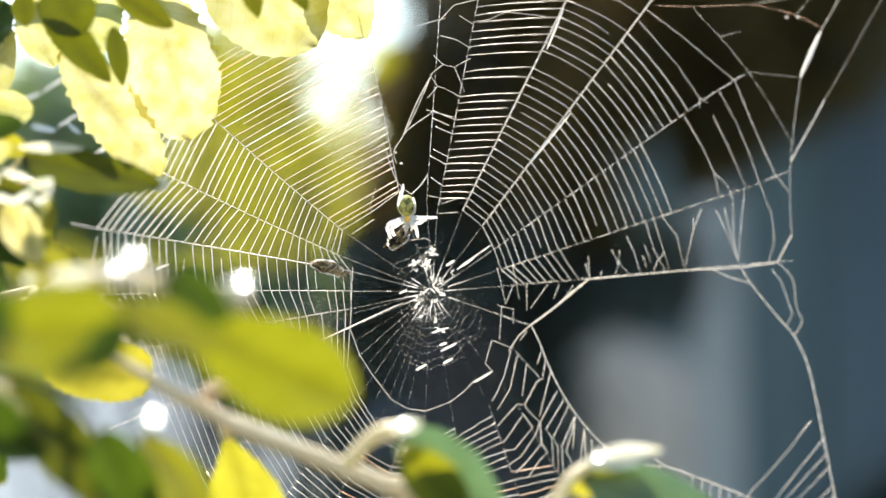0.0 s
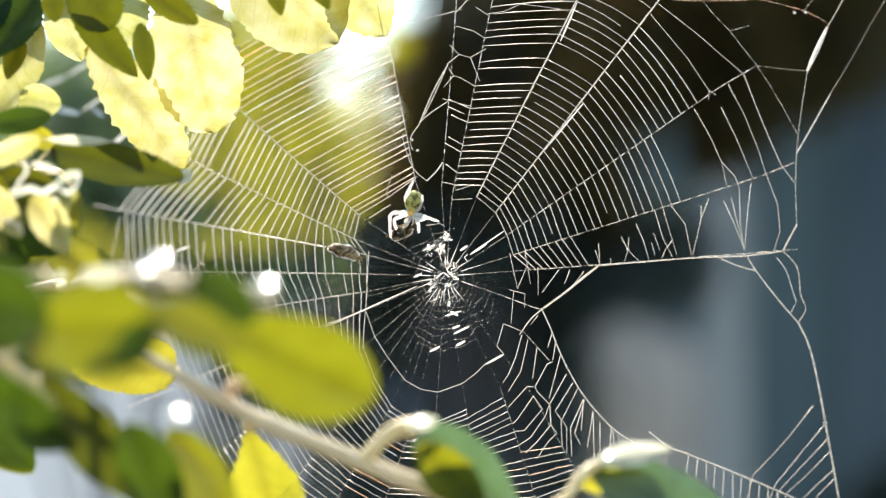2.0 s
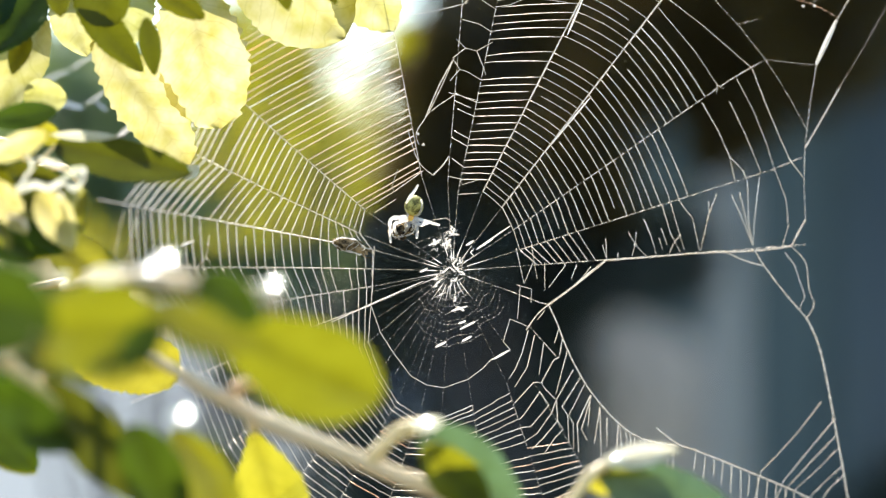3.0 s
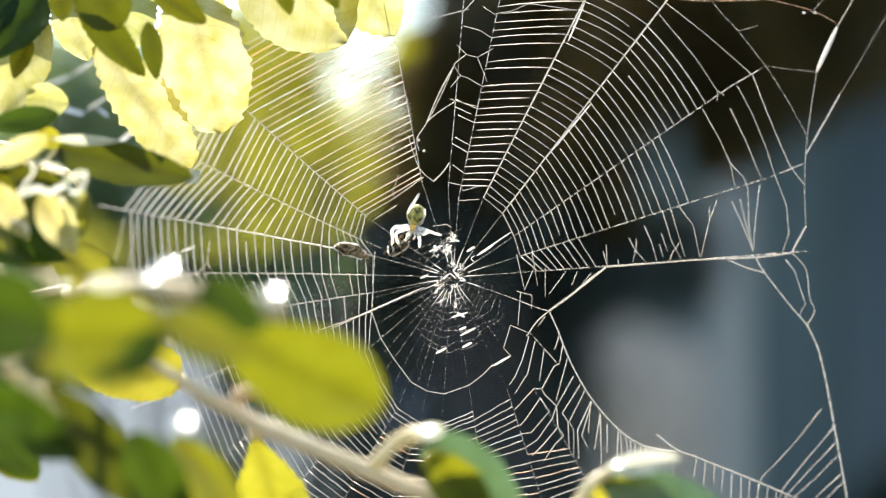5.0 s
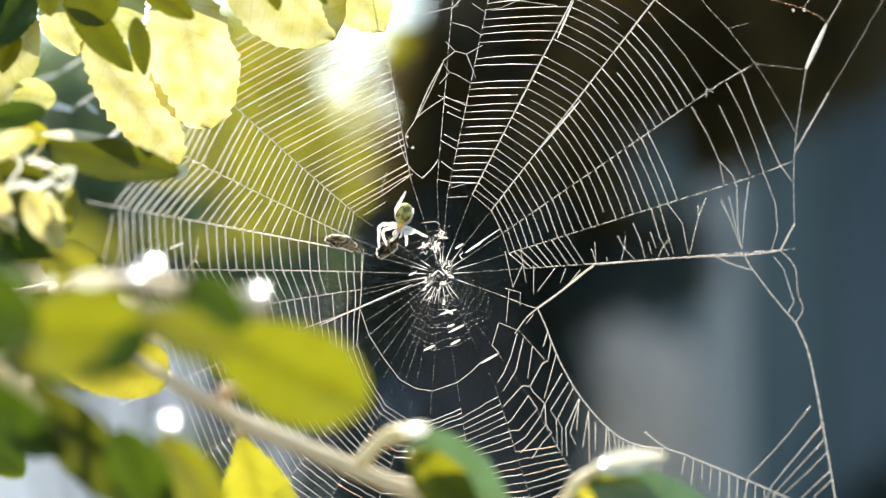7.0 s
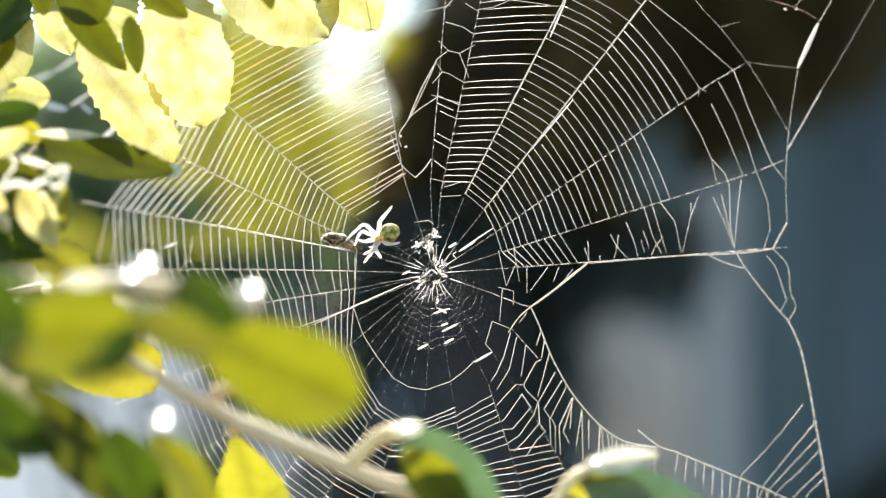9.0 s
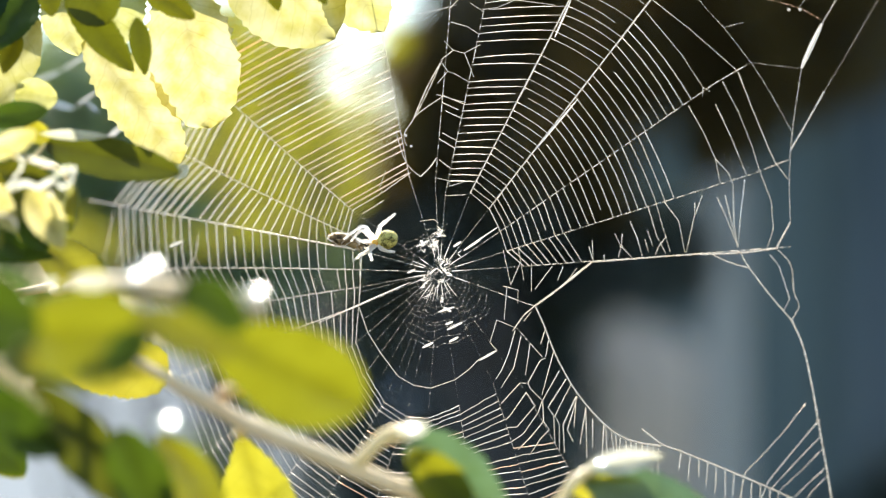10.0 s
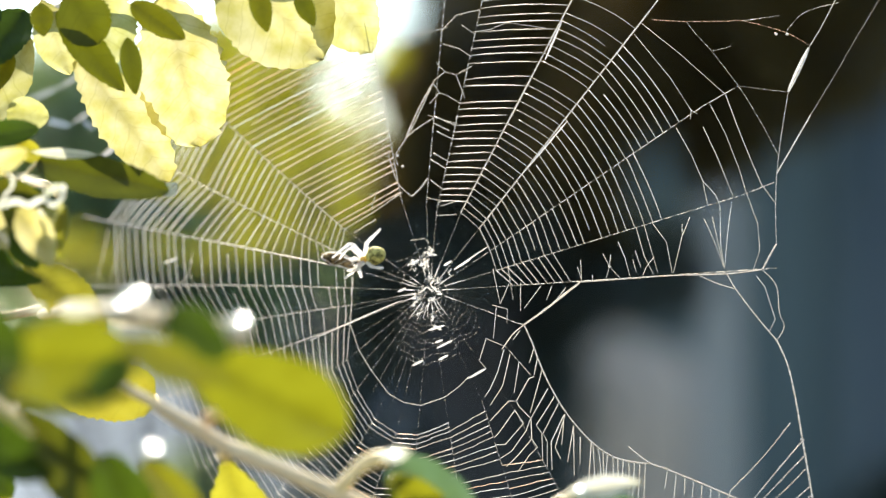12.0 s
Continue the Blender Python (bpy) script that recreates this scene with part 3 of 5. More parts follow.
SPOKES = [
    Spoke((-2.2, 31.8), (2.9, 110.4), 31, (8.3, 142.4), 0.29, SILK_RADIAL),
    Spoke((1.7, 28.1), (17.2, 107.6), 31, (24.1, 137.8), 0.29, SILK_RADIAL),
    Spoke((10.8, 28.1), (52.1, 108.7), 31, (66.2, 138.4), 0.62, SILK_FRAME),
    Spoke((17.8, 22.4), (75.5, 96.1), 31, (106.5, 137.0), 0.62, SILK_FRAME),
    Spoke((22.1, 14.4), (98.6, 66.0), 31, (111.0, 72.9), 0.29, SILK_RADIAL),
    Spoke((24.5, 7.4), (113.5, 34.6), 31, (124.5, 39.0), 0.28, SILK_RADIAL),
    Spoke((31.0, 2.1), (121.0, 8.6), 31, (125.7, 9.0), 0.29, SILK_RADIAL),
    Spoke((21.9, -7.3), (32.3, -11.1), 6, (35.4, -11.8), 0.38, SILK_RADIAL),
    Spoke((32.9, -42.5), (51.9, -73.7), 18, (64.2, -87.1), 0.18, SILK_FAINT),
    Spoke((20.6, -39.1), (36.9, -85.8), 20, (42.3, -101.3), 0.18, SILK_FAINT),
    Spoke((8.3, -47.2), (17.3, -96.1), 24, (20.1, -111.8), 0.18, SILK_FAINT),
    Spoke((-3.0, -51.8), (-7.5, -100.8), 24, (-8.8, -114.7), 0.18, SILK_FAINT),
    Spoke((-11.1, -51.5), (-28.4, -100.4), 24, (-34.1, -113.5), 0.18, SILK_FAINT),
    Spoke((-19.4, -46.4), (-47.8, -93.9), 25, (-56.6, -108.3), 0.18, SILK_FAINT),
    Spoke((-26.2, -35.7), (-69.0, -89.5), 27, (-86.0, -107.3), 0.18, SILK_FAINT),
    Spoke((-30.5, -25.3), (-92.8, -65.4), 28, (-114.9, -79.2), 0.18, SILK_FAINT),
    Spoke((-29.8, -12.2), (-107.7, -38.4), 28, (-138.7, -46.6), 0.45, SILK_FRAME),
    Spoke((-29.3, -5.5), (-117.4, -17.2), 28, (-150.6, -20.4), 0.4, SILK_FRAME),
    Spoke((-29.5, 0.7), (-139.3, 3.5), 29, (-171.8, 5.5), 0.42, SILK_FRAME),
    Spoke((-29.7, 7.6), (-147.6, 29.2), 30, (-164.2, 32.6), 0.6, SILK_FRAME),
    Spoke((-34.8, 13.5), (-129.9, 54.9), 34, (-151.2, 64.7), 0.4, SILK_FRAME),
    Spoke((-32.8, 21.8), (-109.5, 82.5), 34, (-128.5, 96.8), 0.45, SILK_FRAME),
    Spoke((-11.9, 33.6), (-28.5, 108.7), 32, (-31.5, 123.2), 0.4, SILK_FRAME),
]
# first and last turn of the spiral in each gap between spokes, its bow, and how often a turn is broken
TURNS = [(3, 15, 0.0, 0.5), (1, 31, 0.02, 0.14), (0, 31, 0.032, 0.1), (0, 28, 0.03, 0.08), (0, 23, 0.02, 0.1), (0, 9, 0.012, 0.12),
         (0, 0, 0, 0), (0, 0, 0, 0), (10, 18, -0.001, 0.05), (0, 20, -0.001, 0.05), (0, 24, -0.001, 0.05), (0, 24, -0.001, 0.05),
         (0, 24, -0.001, 0.05), (0, 25, -0.001, 0.05), (0, 27, -0.001, 0.05), (0, 28, 0.0, 0.08), (0, 28, 0.012, 0.06), (0, 28, 0.02, 0.05),
         (0, 29, 0.025, 0.06), (0, 30, 0.015, 0.08), (0, 34, 0.012, 0.05), (0, 32, 0.0, 0.05)]


def spiral_gap(a, b, first, last, bow, broken, mat=None):
    """The capture turns between two spokes."""
    bm = bmesh.new()
    loose = 0.16 if bow < 0 else 0.12
    for k in range(first, min(last, a.knots, b.knots)):
        if rng.random() < broken * 0.6:
            continue
        p, q = a.knot(k + rng.uniform(-loose, loose)), b.knot(k + rng.uniform(-loose, loose))
        if rng.random() < broken:
            if rng.random() < 0.5:
                q = p.lerp(q, rng.uniform(0.75, 0.93))
            else:
                p = p.lerp(q, rng.uniform(0.05, 0.2))
        out = (p + q).normalized() * (p - q).length * (bow * (0.15 + 1.1 * k / a.knots) + rng.uniform(-0.008, 0.008))
        w = rng.uniform(0.3, 0.44) * (0.7 if bow < 0 else 0.55 if a in SPOKES[1:3] else 0.8)
        if mat is SILK_VEIL:
            w *= 1.15 + 0.03 * k
        if mat is SILK_WARM_SHEEN:
            w *= 1.3
        kink = 0.16 if bow < 0 else 0.06
        pts = [p + (q - p) * s + out * (4 * s * (1 - s)) + (Vector((rng.uniform(-kink, kink), rng.uniform(-kink, kink))) if 0 < s < 1 else Vector((0, 0))) for s in (0, 0.17, 0.33, 0.5, 0.67, 0.83, 1)]
        line = [on_web(x, rng.uniform(-0.15, 0.15)) for x in pts]
        if k < 12:
            one = bmesh.new()
            tube(one, line, w * MM / 2, 4)
            part("capture_thread", one, mat or SILK_CAPTURE, web)
        else:
            tube(bm, line, w * MM / 2, 4)
    if bm.verts:
        tagged(part("capture_threads", bm, mat or SILK_CAPTURE, web), kind="stuff")
    else:
        bm.free()


for (first, last, bow, broken), a, b in zip(TURNS, SPOKES, SPOKES[1:]):
    if last:
        spiral_gap(a, b, first, last, bow, broken, SILK_WARM_SHEEN if b is SPOKES[-1] else SILK_TINTED if a in SPOKES[8:13] else SILK_VEIL if a in SPOKES[18:21] else None)

# fine spokes that end at the first turn
for deg, reach in ((194, 30), (211, 33), (227, 37), (241, 42), (252, 44)):
    way = Vector((math.cos(radians(deg)), math.sin(radians(deg))))
    thread("hub_thread", (way * 4, way * reach * 0.5, way * reach), 0.08, SILK_DOTTED)
# the first turn round the free zone
thread("first_turn", ((-29.0, 9.0), (-29.4, -3.1), (-29.8, -12.2), (-26.2, -21.6), (-21.3, -28.8), (-14.4, -37.2), (-8.5, -40.3), (-2.2, -41.2), (6.7, -38.1), (11.8, -34.3), (15.4, -30.7)), 0.42, SILK_CAPTURE, steps=1)

# frame lines
def frame_lines(*lines):
    for w, pts in lines:
        thread("glinting_frame_thread" if w > 0.74 and len(pts) == 3 else "frame_thread", pts, w, SILK_FRAME)


frame_lines((0.45, ((146.3, 106.2), (140.6, 94.6), (135.6, 85.9))),
            (1.25, ((135.6, 85.9), (132.2, 78.2), (128.7, 70.6))),
            (0.3, ((128.7, 70.6), (126.6, 55.8), (125.2, 42.1), (125, 29.4), (125.6, 17.4))),
            (0.95, ((125.6, 17.4), (123.1, 12.9), (120.8, 8.4))),
            (0.45, ((120.8, 8.4), (125.8, 2.8), (127.1, -6.5), (128.9, -11.5), (126.4, -16.2))),
            (0.75, ((125.2, 42.1), (129.4, 49.5), (136.7, 62.5))),
            (0.17, ((136.7, 62.5), (144.7, 76), (152.3, 89.5), (167.4, 115.4))),
            (0.15, ((111, 72.9), (119.3, 71.7), (128.7, 70.6))),
            (0.7, ((108.4, 6.7), (111.5, 1.6), (119.5, -8.5), (126.4, -16.2))),
            (0.95, ((126.4, -16.2), (130.4, -24.8), (133.5, -37.3), (136, -50.4))))
frame_lines((0.95, ((136, -50.4), (138.7, -64.2), (140.8, -76), (143.9, -94.6))),
            (0.6, ((97.5, 6.7), (104.5, 3.6), (111.5, 1.6))),
            (0.7, ((55.5, 3.5), (72.6, 4.9), (88.6, 6.1), (108.4, 6.9), (120.8, 8.4))),
            (1.2, ((35.4, -11.8), (44.5, -5.2), (55.5, 3.5))),
            (0.95, ((35.4, -11.8), (38.6, -18.3), (41.2, -24.7), (45, -32.5), (51.3, -42.3), (60.6, -52.4), (69.7, -58.1), (81.7, -60))),
            (0.9, ((74.6, -54.3), (81.7, -59.4), (88.1, -61.6), (103.6, -67.4), (121.4, -74.5), (138.9, -82.3))),
            (0.7, ((35.4, -11.8), (31.4, -15.2), (27.4, -20.8))),
            (0.5, ((-0.7, 75.6), (-5.7, 64.5), (-10.3, 55.5), (-14.2, 49.4), (-13.2, 45))))
frame_lines((0.7, ((-1.3, 74.6), (-6.3, 65.5), (-10.7, 55.1))),
            (0.5, ((-0.4, 62.4), (-7.6, 57.8), (-11.1, 54.7))),
            (0.85, ((-2, 40.6), (-4.4, 37.2), (-7.7, 34))),
            (0.5, ((-7.7, 34), (-11.3, 36.7), (-13.9, 40.3), (-16.4, 47), (-17.3, 50.5))),
            (0.5, ((-22.1, 91.2), (-9.5, 92.4), (4.1, 95.3))))
for pts in (((91.8, 96.0), (95.2, 91.7), (101.7, 84.7), (111.0, 72.9)), ((111.0, 72.9), (115.8, 65.7), (120.5, 57.8), (125.9, 48.0)), ((79.0, 96.9), (91.0, 96.0), (106.9, 95.9), (112.0, 95.9), (127.3, 91.6), (136.1, 86.7)), ((127.3, 91.6), (133.9, 98.5), (145.7, 101.7)), ((112.0, 95.9), (124.7, 97.5)),
            ((101.0, 85.2), (108.1, 86.9))):
    thread("dotted_thread", pts, 0.24, SILK_DOTTED)

# loose and broken capture turns
def loose(*lines):
    for pts in lines:
        thread("broken_thread", pts, rng.uniform(0.32, 0.42), SILK_CAPTURE, steps=1)


# broken turns on the left spokes
loose(((-146.8, 26.5), (-149.6, 17.6), (-152.8, 7.3)),
      ((-138.6, 24.8), (-141.3, 15.9), (-144.3, 6.4)),
      ((-32.8, 22.2), (-22.1, 28.2), (-11.3, 35.6)),
      ((-29.3, 20.8), (-21.2, 25.6)),
      ((-20.8, 36.3), (-22.8, 30.3), (-22.1, 28.2)),
      ((-99.2, 14.7), (-99.6, 11.2), (-100.3, 6.4), (-105, 2.8)),
      ((-100.3, 6.4), (-97.4, 2.5)))
# broken turns over the hub and in the torn upper gap
loose(((-2.2, 33.6), (2.8, 32.5), (3.1, 30.5), (8.7, 32.1)),
      ((1.5, 27.1), (9.2, 27.5)),
      ((-0.2, 82.6), (3.4, 79.1), (7.6, 78), (13.4, 81)),
      ((-1.3, 75.6), (3.4, 79.1)),
      ((7.6, 78), (10.3, 71.7), (11.2, 69.3)),
      ((-0.6, 74.5), (1.5, 71.5), (4, 70.8), (10, 67.3)),
      ((-2.2, 67.5), (1.5, 71.5)),
      ((-2.5, 63.4), (0.7, 62.4), (8.5, 60.3)),
      ((2.2, 89.3), (8.5, 87.5), (13.3, 84.4)),
      ((9.3, 96), (14.6, 92.5)),
      ((14, 93.5), (19.8, 94.2), (26, 96.7), (40.4, 94.5)),
      ((1.4, 93.8), (7.2, 99.7), (15.9, 101.5)))
# broken turns in the upper sector
loose(((73.1, 91.8), (86.5, 76), (94.2, 64.5)),
      ((75.5, 95.7), (89.3, 84.9), (105.9, 70.4)),
      ((94.2, 64.5), (94.1, 61.1)),
      ((94.2, 64.5), (96.7, 63)),
      ((89.1, 58.2), (94.9, 48.3), (99, 39.4), (100.9, 31.1)),
      ((98.7, 58.5), (104.3, 47.2), (110, 33.8)),
      ((106.5, 69.8), (111.6, 56.9), (116.7, 45.1), (119.8, 38.3), (124.6, 32)))
# broken turns beside the side frame
loose(((99, 39.4), (103.7, 34.5), (105.3, 30.5), (105.9, 16.8), (107.4, 8.6)),
      ((101, 66.5), (106.7, 56), (111.8, 43.8), (114.3, 36), (118.8, 24.6), (119.7, 15.2), (117.5, 8.2)),
      ((99.8, 26.1), (103.3, 18.8), (107.4, 8.6)),
      ((102.6, 27), (104.9, 17.8), (107.4, 8.6)),
      ((109.4, 32.1), (108.2, 20.7), (107.4, 8.6)),
      ((81.3, 24.4), (86.4, 17.9), (88.8, 7.1)),
      ((94.6, 26.7), (92, 19.8), (89.2, 7.1)),
      ((91.9, 24.3), (92, 19.8)),
      ((118.7, 6.1), (121.9, 2.2), (125.7, -9), (123.8, -12.9)))
# broken turns along the straight lower line
loose(((75.3, 23.2), (78.5, 13), (82, 6.5)),
      ((78.3, 23.8), (80.4, 16.9), (83.6, 7.1)),
      ((69, 17.9), (71.7, 12), (73.6, 5.7)),
      ((75.2, 14.9), (77.4, 9)),
      ((74.5, 11.6), (75.8, 7.1)),
      ((63.6, 13.6), (66.1, 9), (65, 5.1)),
      ((66.4, 13.4), (66.1, 9), (70, 5.1)),
      ((54.4, 9), (56.1, 3.9)),
      ((55.5, 11.4), (56.1, 3.9)),
      ((59.9, 6.1), (60.1, 3.9)),
      ((78.2, 6.1), (79.4, 9), (82.1, 12.6)))
# broken turns round the hub's open side
loose(((-7.7, 18.1), (-2.5, 18.7), (-0.8, 17.5)),
      ((41.3, 2.1), (35.3, -5.9)),
      ((45.3, 2.1), (43.4, -2.9)),
      ((50.4, 1.5), (46.9, -2.9)),
      ((28.8, 9), (31.1, -2.9)),
      ((23.3, 8), (26.4, -4.5)),
      ((29.6, 3.1), (26.4, -4.5)),
      ((23.5, -4.9), (29.1, -6.3), (29, -11.3)),
      ((33.7, 3.1), (33.9, -6.9)),
      ((25, -5.5), (24.2, -16.9)),
      ((21.5, -16.9), (19.2, -24.9), (21.8, -27.8)),
      ((31.4, -17.2), (34, -13.8)),
      ((21.5, -16.9), (29, -19.8)))
# broken turns in the lower corner
loose(((131.7, -44.7), (124, -54.8), (117.3, -62.3), (111.1, -68.6), (108.7, -80.2)),
      ((136, -50.8), (128, -60.5), (119, -71.7), (113.7, -85.8)),
      ((136.7, -56.1), (129, -64.3), (120.4, -73.8), (118.6, -83.8)),
      ((137.5, -60.3), (131, -67.2), (122.9, -74.7), (121.5, -85.6)),
      ((138.9, -66.5), (133, -71.9), (128.2, -76.8)),
      ((139.3, -69.5), (134, -74.8), (131.2, -79.7)))
# the kinked net beside the lower curve
def kinked(*lines):
    for pts in lines:
        thread("kinked_thread", pts, rng.uniform(0.46, 0.6), SILK_CAPTURE, steps=1)


kinked(((23.8, -46.2), (30.4, -39), (32.9, -39)),
       ((25.4, -52.1), (27, -50.5), (32.9, -42.1)),
       ((26, -55.5), (26.2, -54.7), (29.7, -54.4), (36.1, -46.8), (32.9, -42.5)),
       ((28, -59.4), (32, -56.8), (37.2, -49.4), (38.7, -44.8)),
       ((30.3, -62.3), (34.3, -58.3), (39.3, -52.3), (38.7, -44.8)),
       ((34.4, -64.2), (38.4, -58.2), (41.4, -55.2), (39.3, -52.3)),
       ((28.2, -20.8), (26.1, -28.8), (23.6, -34.7), (21.6, -37.7)),
       ((30.5, -22.4), (28.1, -33.7), (23.7, -40.7)),
       ((33.8, -25.3), (32.4, -36.2)),
       ((39.6, -30.2), (37.6, -31), (33.3, -39), (34.3, -40.9), (38.7, -45)),
       ((39.4, -19.7), (37.7, -25.3)),
       ((40.7, -22.7), (39.6, -29.6)),
       ((42.5, -27.6), (38.5, -43.1)))
kinked(((44.6, -34.5), (38.5, -45.4)),
       ((47.1, -37.4), (40.8, -47.4), (42.9, -50.3), (43.5, -60.1)),
       ((48.8, -39.4), (43.3, -50.3), (45, -53.2), (45.2, -62.1)),
       ((50.9, -43.3), (46.4, -53.2), (47, -63)),
       ((51.3, -43.3), (47.9, -55.1), (50, -59)),
       ((50.9, -43.3), (50.3, -54.1)),
       ((54.4, -47.2), (52.6, -60)),
       ((54.4, -47.2), (55.1, -64.8)),
       ((56.9, -51.1), (57.1, -60.9)),
       ((61, -53), (60.4, -66.7)),
       ((19.2, -24.9), (21.8, -27.6)))
thread("dotted_thread", ((29.0, -19.8), (33.6, -24.7), (38.4, -29.8)), 0.5, SILK_FAINT)

# the ladder of turns hung from the curved lower line
SPAN = [Vector(p) for p in ((61.6, -53.3), (70.7, -58.5), (80.7, -60.0))]
FOOT = [Vector(p) for p in ((61.5, -69.6), (70.1, -78.2), (81.1, -81.8))]
for i in range(11):
    s = i / 10 * (len(SPAN) - 1) * 0.999
    j, t = int(s), s - int(s)
    p, q = SPAN[j].lerp(SPAN[j + 1], t), FOOT[j].lerp(FOOT[j + 1], t)
    q = q + Vector((rng.uniform(-2, 2), rng.uniform(-3, 3)))
    thread("ladder_thread", (p, p.lerp(q, 0.5) + Vector((rng.uniform(-0.5, 0.5), 0)), q), rng.uniform(0.4, 0.5), SILK_CAPTURE)
for i in range(16):
    p = Vector((88.7, -61.8)).lerp(Vector((135.0, -80.5)), i / 15)
    thread("ladder_thread", (p, p + Vector((rng.uniform(-1, 0.5), -rng.uniform(6, 16)))), 0.45, SILK_CAPTURE)


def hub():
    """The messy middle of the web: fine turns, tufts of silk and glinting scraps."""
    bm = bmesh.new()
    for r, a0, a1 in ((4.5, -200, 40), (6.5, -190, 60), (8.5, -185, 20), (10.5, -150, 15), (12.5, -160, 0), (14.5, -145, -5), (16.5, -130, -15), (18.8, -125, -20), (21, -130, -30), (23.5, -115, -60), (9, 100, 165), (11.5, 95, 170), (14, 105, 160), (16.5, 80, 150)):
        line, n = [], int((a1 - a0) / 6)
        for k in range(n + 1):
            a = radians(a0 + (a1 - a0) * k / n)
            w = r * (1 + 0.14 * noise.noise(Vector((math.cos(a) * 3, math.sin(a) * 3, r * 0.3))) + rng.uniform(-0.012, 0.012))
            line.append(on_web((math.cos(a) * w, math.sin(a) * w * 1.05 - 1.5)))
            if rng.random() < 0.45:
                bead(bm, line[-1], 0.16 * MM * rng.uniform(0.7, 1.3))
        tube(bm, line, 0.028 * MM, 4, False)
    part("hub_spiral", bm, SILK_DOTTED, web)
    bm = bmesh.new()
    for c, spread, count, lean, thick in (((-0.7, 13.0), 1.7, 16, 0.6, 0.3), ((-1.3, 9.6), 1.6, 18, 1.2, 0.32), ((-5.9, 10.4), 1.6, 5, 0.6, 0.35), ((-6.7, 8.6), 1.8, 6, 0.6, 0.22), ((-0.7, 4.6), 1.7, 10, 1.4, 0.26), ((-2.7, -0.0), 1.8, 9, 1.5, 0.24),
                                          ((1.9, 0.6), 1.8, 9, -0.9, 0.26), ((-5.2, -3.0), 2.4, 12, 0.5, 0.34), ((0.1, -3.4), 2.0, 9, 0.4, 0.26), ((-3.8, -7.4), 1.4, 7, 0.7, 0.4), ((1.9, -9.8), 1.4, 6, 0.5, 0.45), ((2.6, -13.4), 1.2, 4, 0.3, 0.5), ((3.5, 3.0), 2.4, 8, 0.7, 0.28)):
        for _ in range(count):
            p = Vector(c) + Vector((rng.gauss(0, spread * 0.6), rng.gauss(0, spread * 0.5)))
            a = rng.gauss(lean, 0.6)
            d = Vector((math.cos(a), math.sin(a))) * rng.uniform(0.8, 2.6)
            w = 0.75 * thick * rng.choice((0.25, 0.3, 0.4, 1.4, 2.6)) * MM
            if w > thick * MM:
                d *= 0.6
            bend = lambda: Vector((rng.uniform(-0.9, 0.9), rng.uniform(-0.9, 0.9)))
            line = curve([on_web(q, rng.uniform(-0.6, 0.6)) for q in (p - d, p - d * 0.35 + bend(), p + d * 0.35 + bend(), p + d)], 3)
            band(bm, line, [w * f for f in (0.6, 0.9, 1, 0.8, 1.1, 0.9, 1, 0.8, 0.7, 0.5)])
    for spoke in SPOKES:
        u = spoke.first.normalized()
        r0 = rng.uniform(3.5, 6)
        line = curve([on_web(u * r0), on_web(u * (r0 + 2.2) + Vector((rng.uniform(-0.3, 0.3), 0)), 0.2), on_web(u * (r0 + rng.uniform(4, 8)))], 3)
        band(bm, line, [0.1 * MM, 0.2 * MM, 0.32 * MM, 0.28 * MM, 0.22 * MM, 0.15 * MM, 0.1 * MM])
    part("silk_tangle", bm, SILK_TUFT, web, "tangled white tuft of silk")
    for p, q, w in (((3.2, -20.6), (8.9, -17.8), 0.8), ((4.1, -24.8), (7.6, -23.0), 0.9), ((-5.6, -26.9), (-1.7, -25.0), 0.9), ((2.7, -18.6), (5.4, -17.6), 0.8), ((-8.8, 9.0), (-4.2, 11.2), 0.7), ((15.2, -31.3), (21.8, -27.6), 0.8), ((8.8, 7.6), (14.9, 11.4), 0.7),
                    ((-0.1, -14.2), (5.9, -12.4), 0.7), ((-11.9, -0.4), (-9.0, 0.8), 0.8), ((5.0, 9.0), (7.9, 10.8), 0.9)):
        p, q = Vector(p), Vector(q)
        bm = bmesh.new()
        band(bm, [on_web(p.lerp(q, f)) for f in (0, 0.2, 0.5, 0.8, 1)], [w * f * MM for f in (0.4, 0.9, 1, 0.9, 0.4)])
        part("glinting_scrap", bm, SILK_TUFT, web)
    # glints given shape: flat white bands wider than the threads
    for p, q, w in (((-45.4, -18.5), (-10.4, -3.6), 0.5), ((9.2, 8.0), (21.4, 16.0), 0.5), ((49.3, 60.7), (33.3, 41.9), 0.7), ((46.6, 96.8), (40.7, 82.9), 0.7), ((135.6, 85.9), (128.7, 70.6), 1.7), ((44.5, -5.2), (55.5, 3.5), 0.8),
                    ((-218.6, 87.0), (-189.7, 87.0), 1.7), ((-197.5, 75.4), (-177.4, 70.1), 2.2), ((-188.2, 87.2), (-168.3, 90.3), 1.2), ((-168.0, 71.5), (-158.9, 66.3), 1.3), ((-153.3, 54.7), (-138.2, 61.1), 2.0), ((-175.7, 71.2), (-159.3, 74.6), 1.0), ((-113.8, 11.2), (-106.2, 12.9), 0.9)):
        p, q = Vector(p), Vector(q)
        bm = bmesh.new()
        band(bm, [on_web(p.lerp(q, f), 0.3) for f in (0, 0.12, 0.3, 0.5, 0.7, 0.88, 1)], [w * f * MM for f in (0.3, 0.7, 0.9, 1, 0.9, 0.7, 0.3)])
        part("glinting_band", bm, SILK_TUFT, web, "flat white band standing for a glint on the silk")
    bm = bmesh.new()
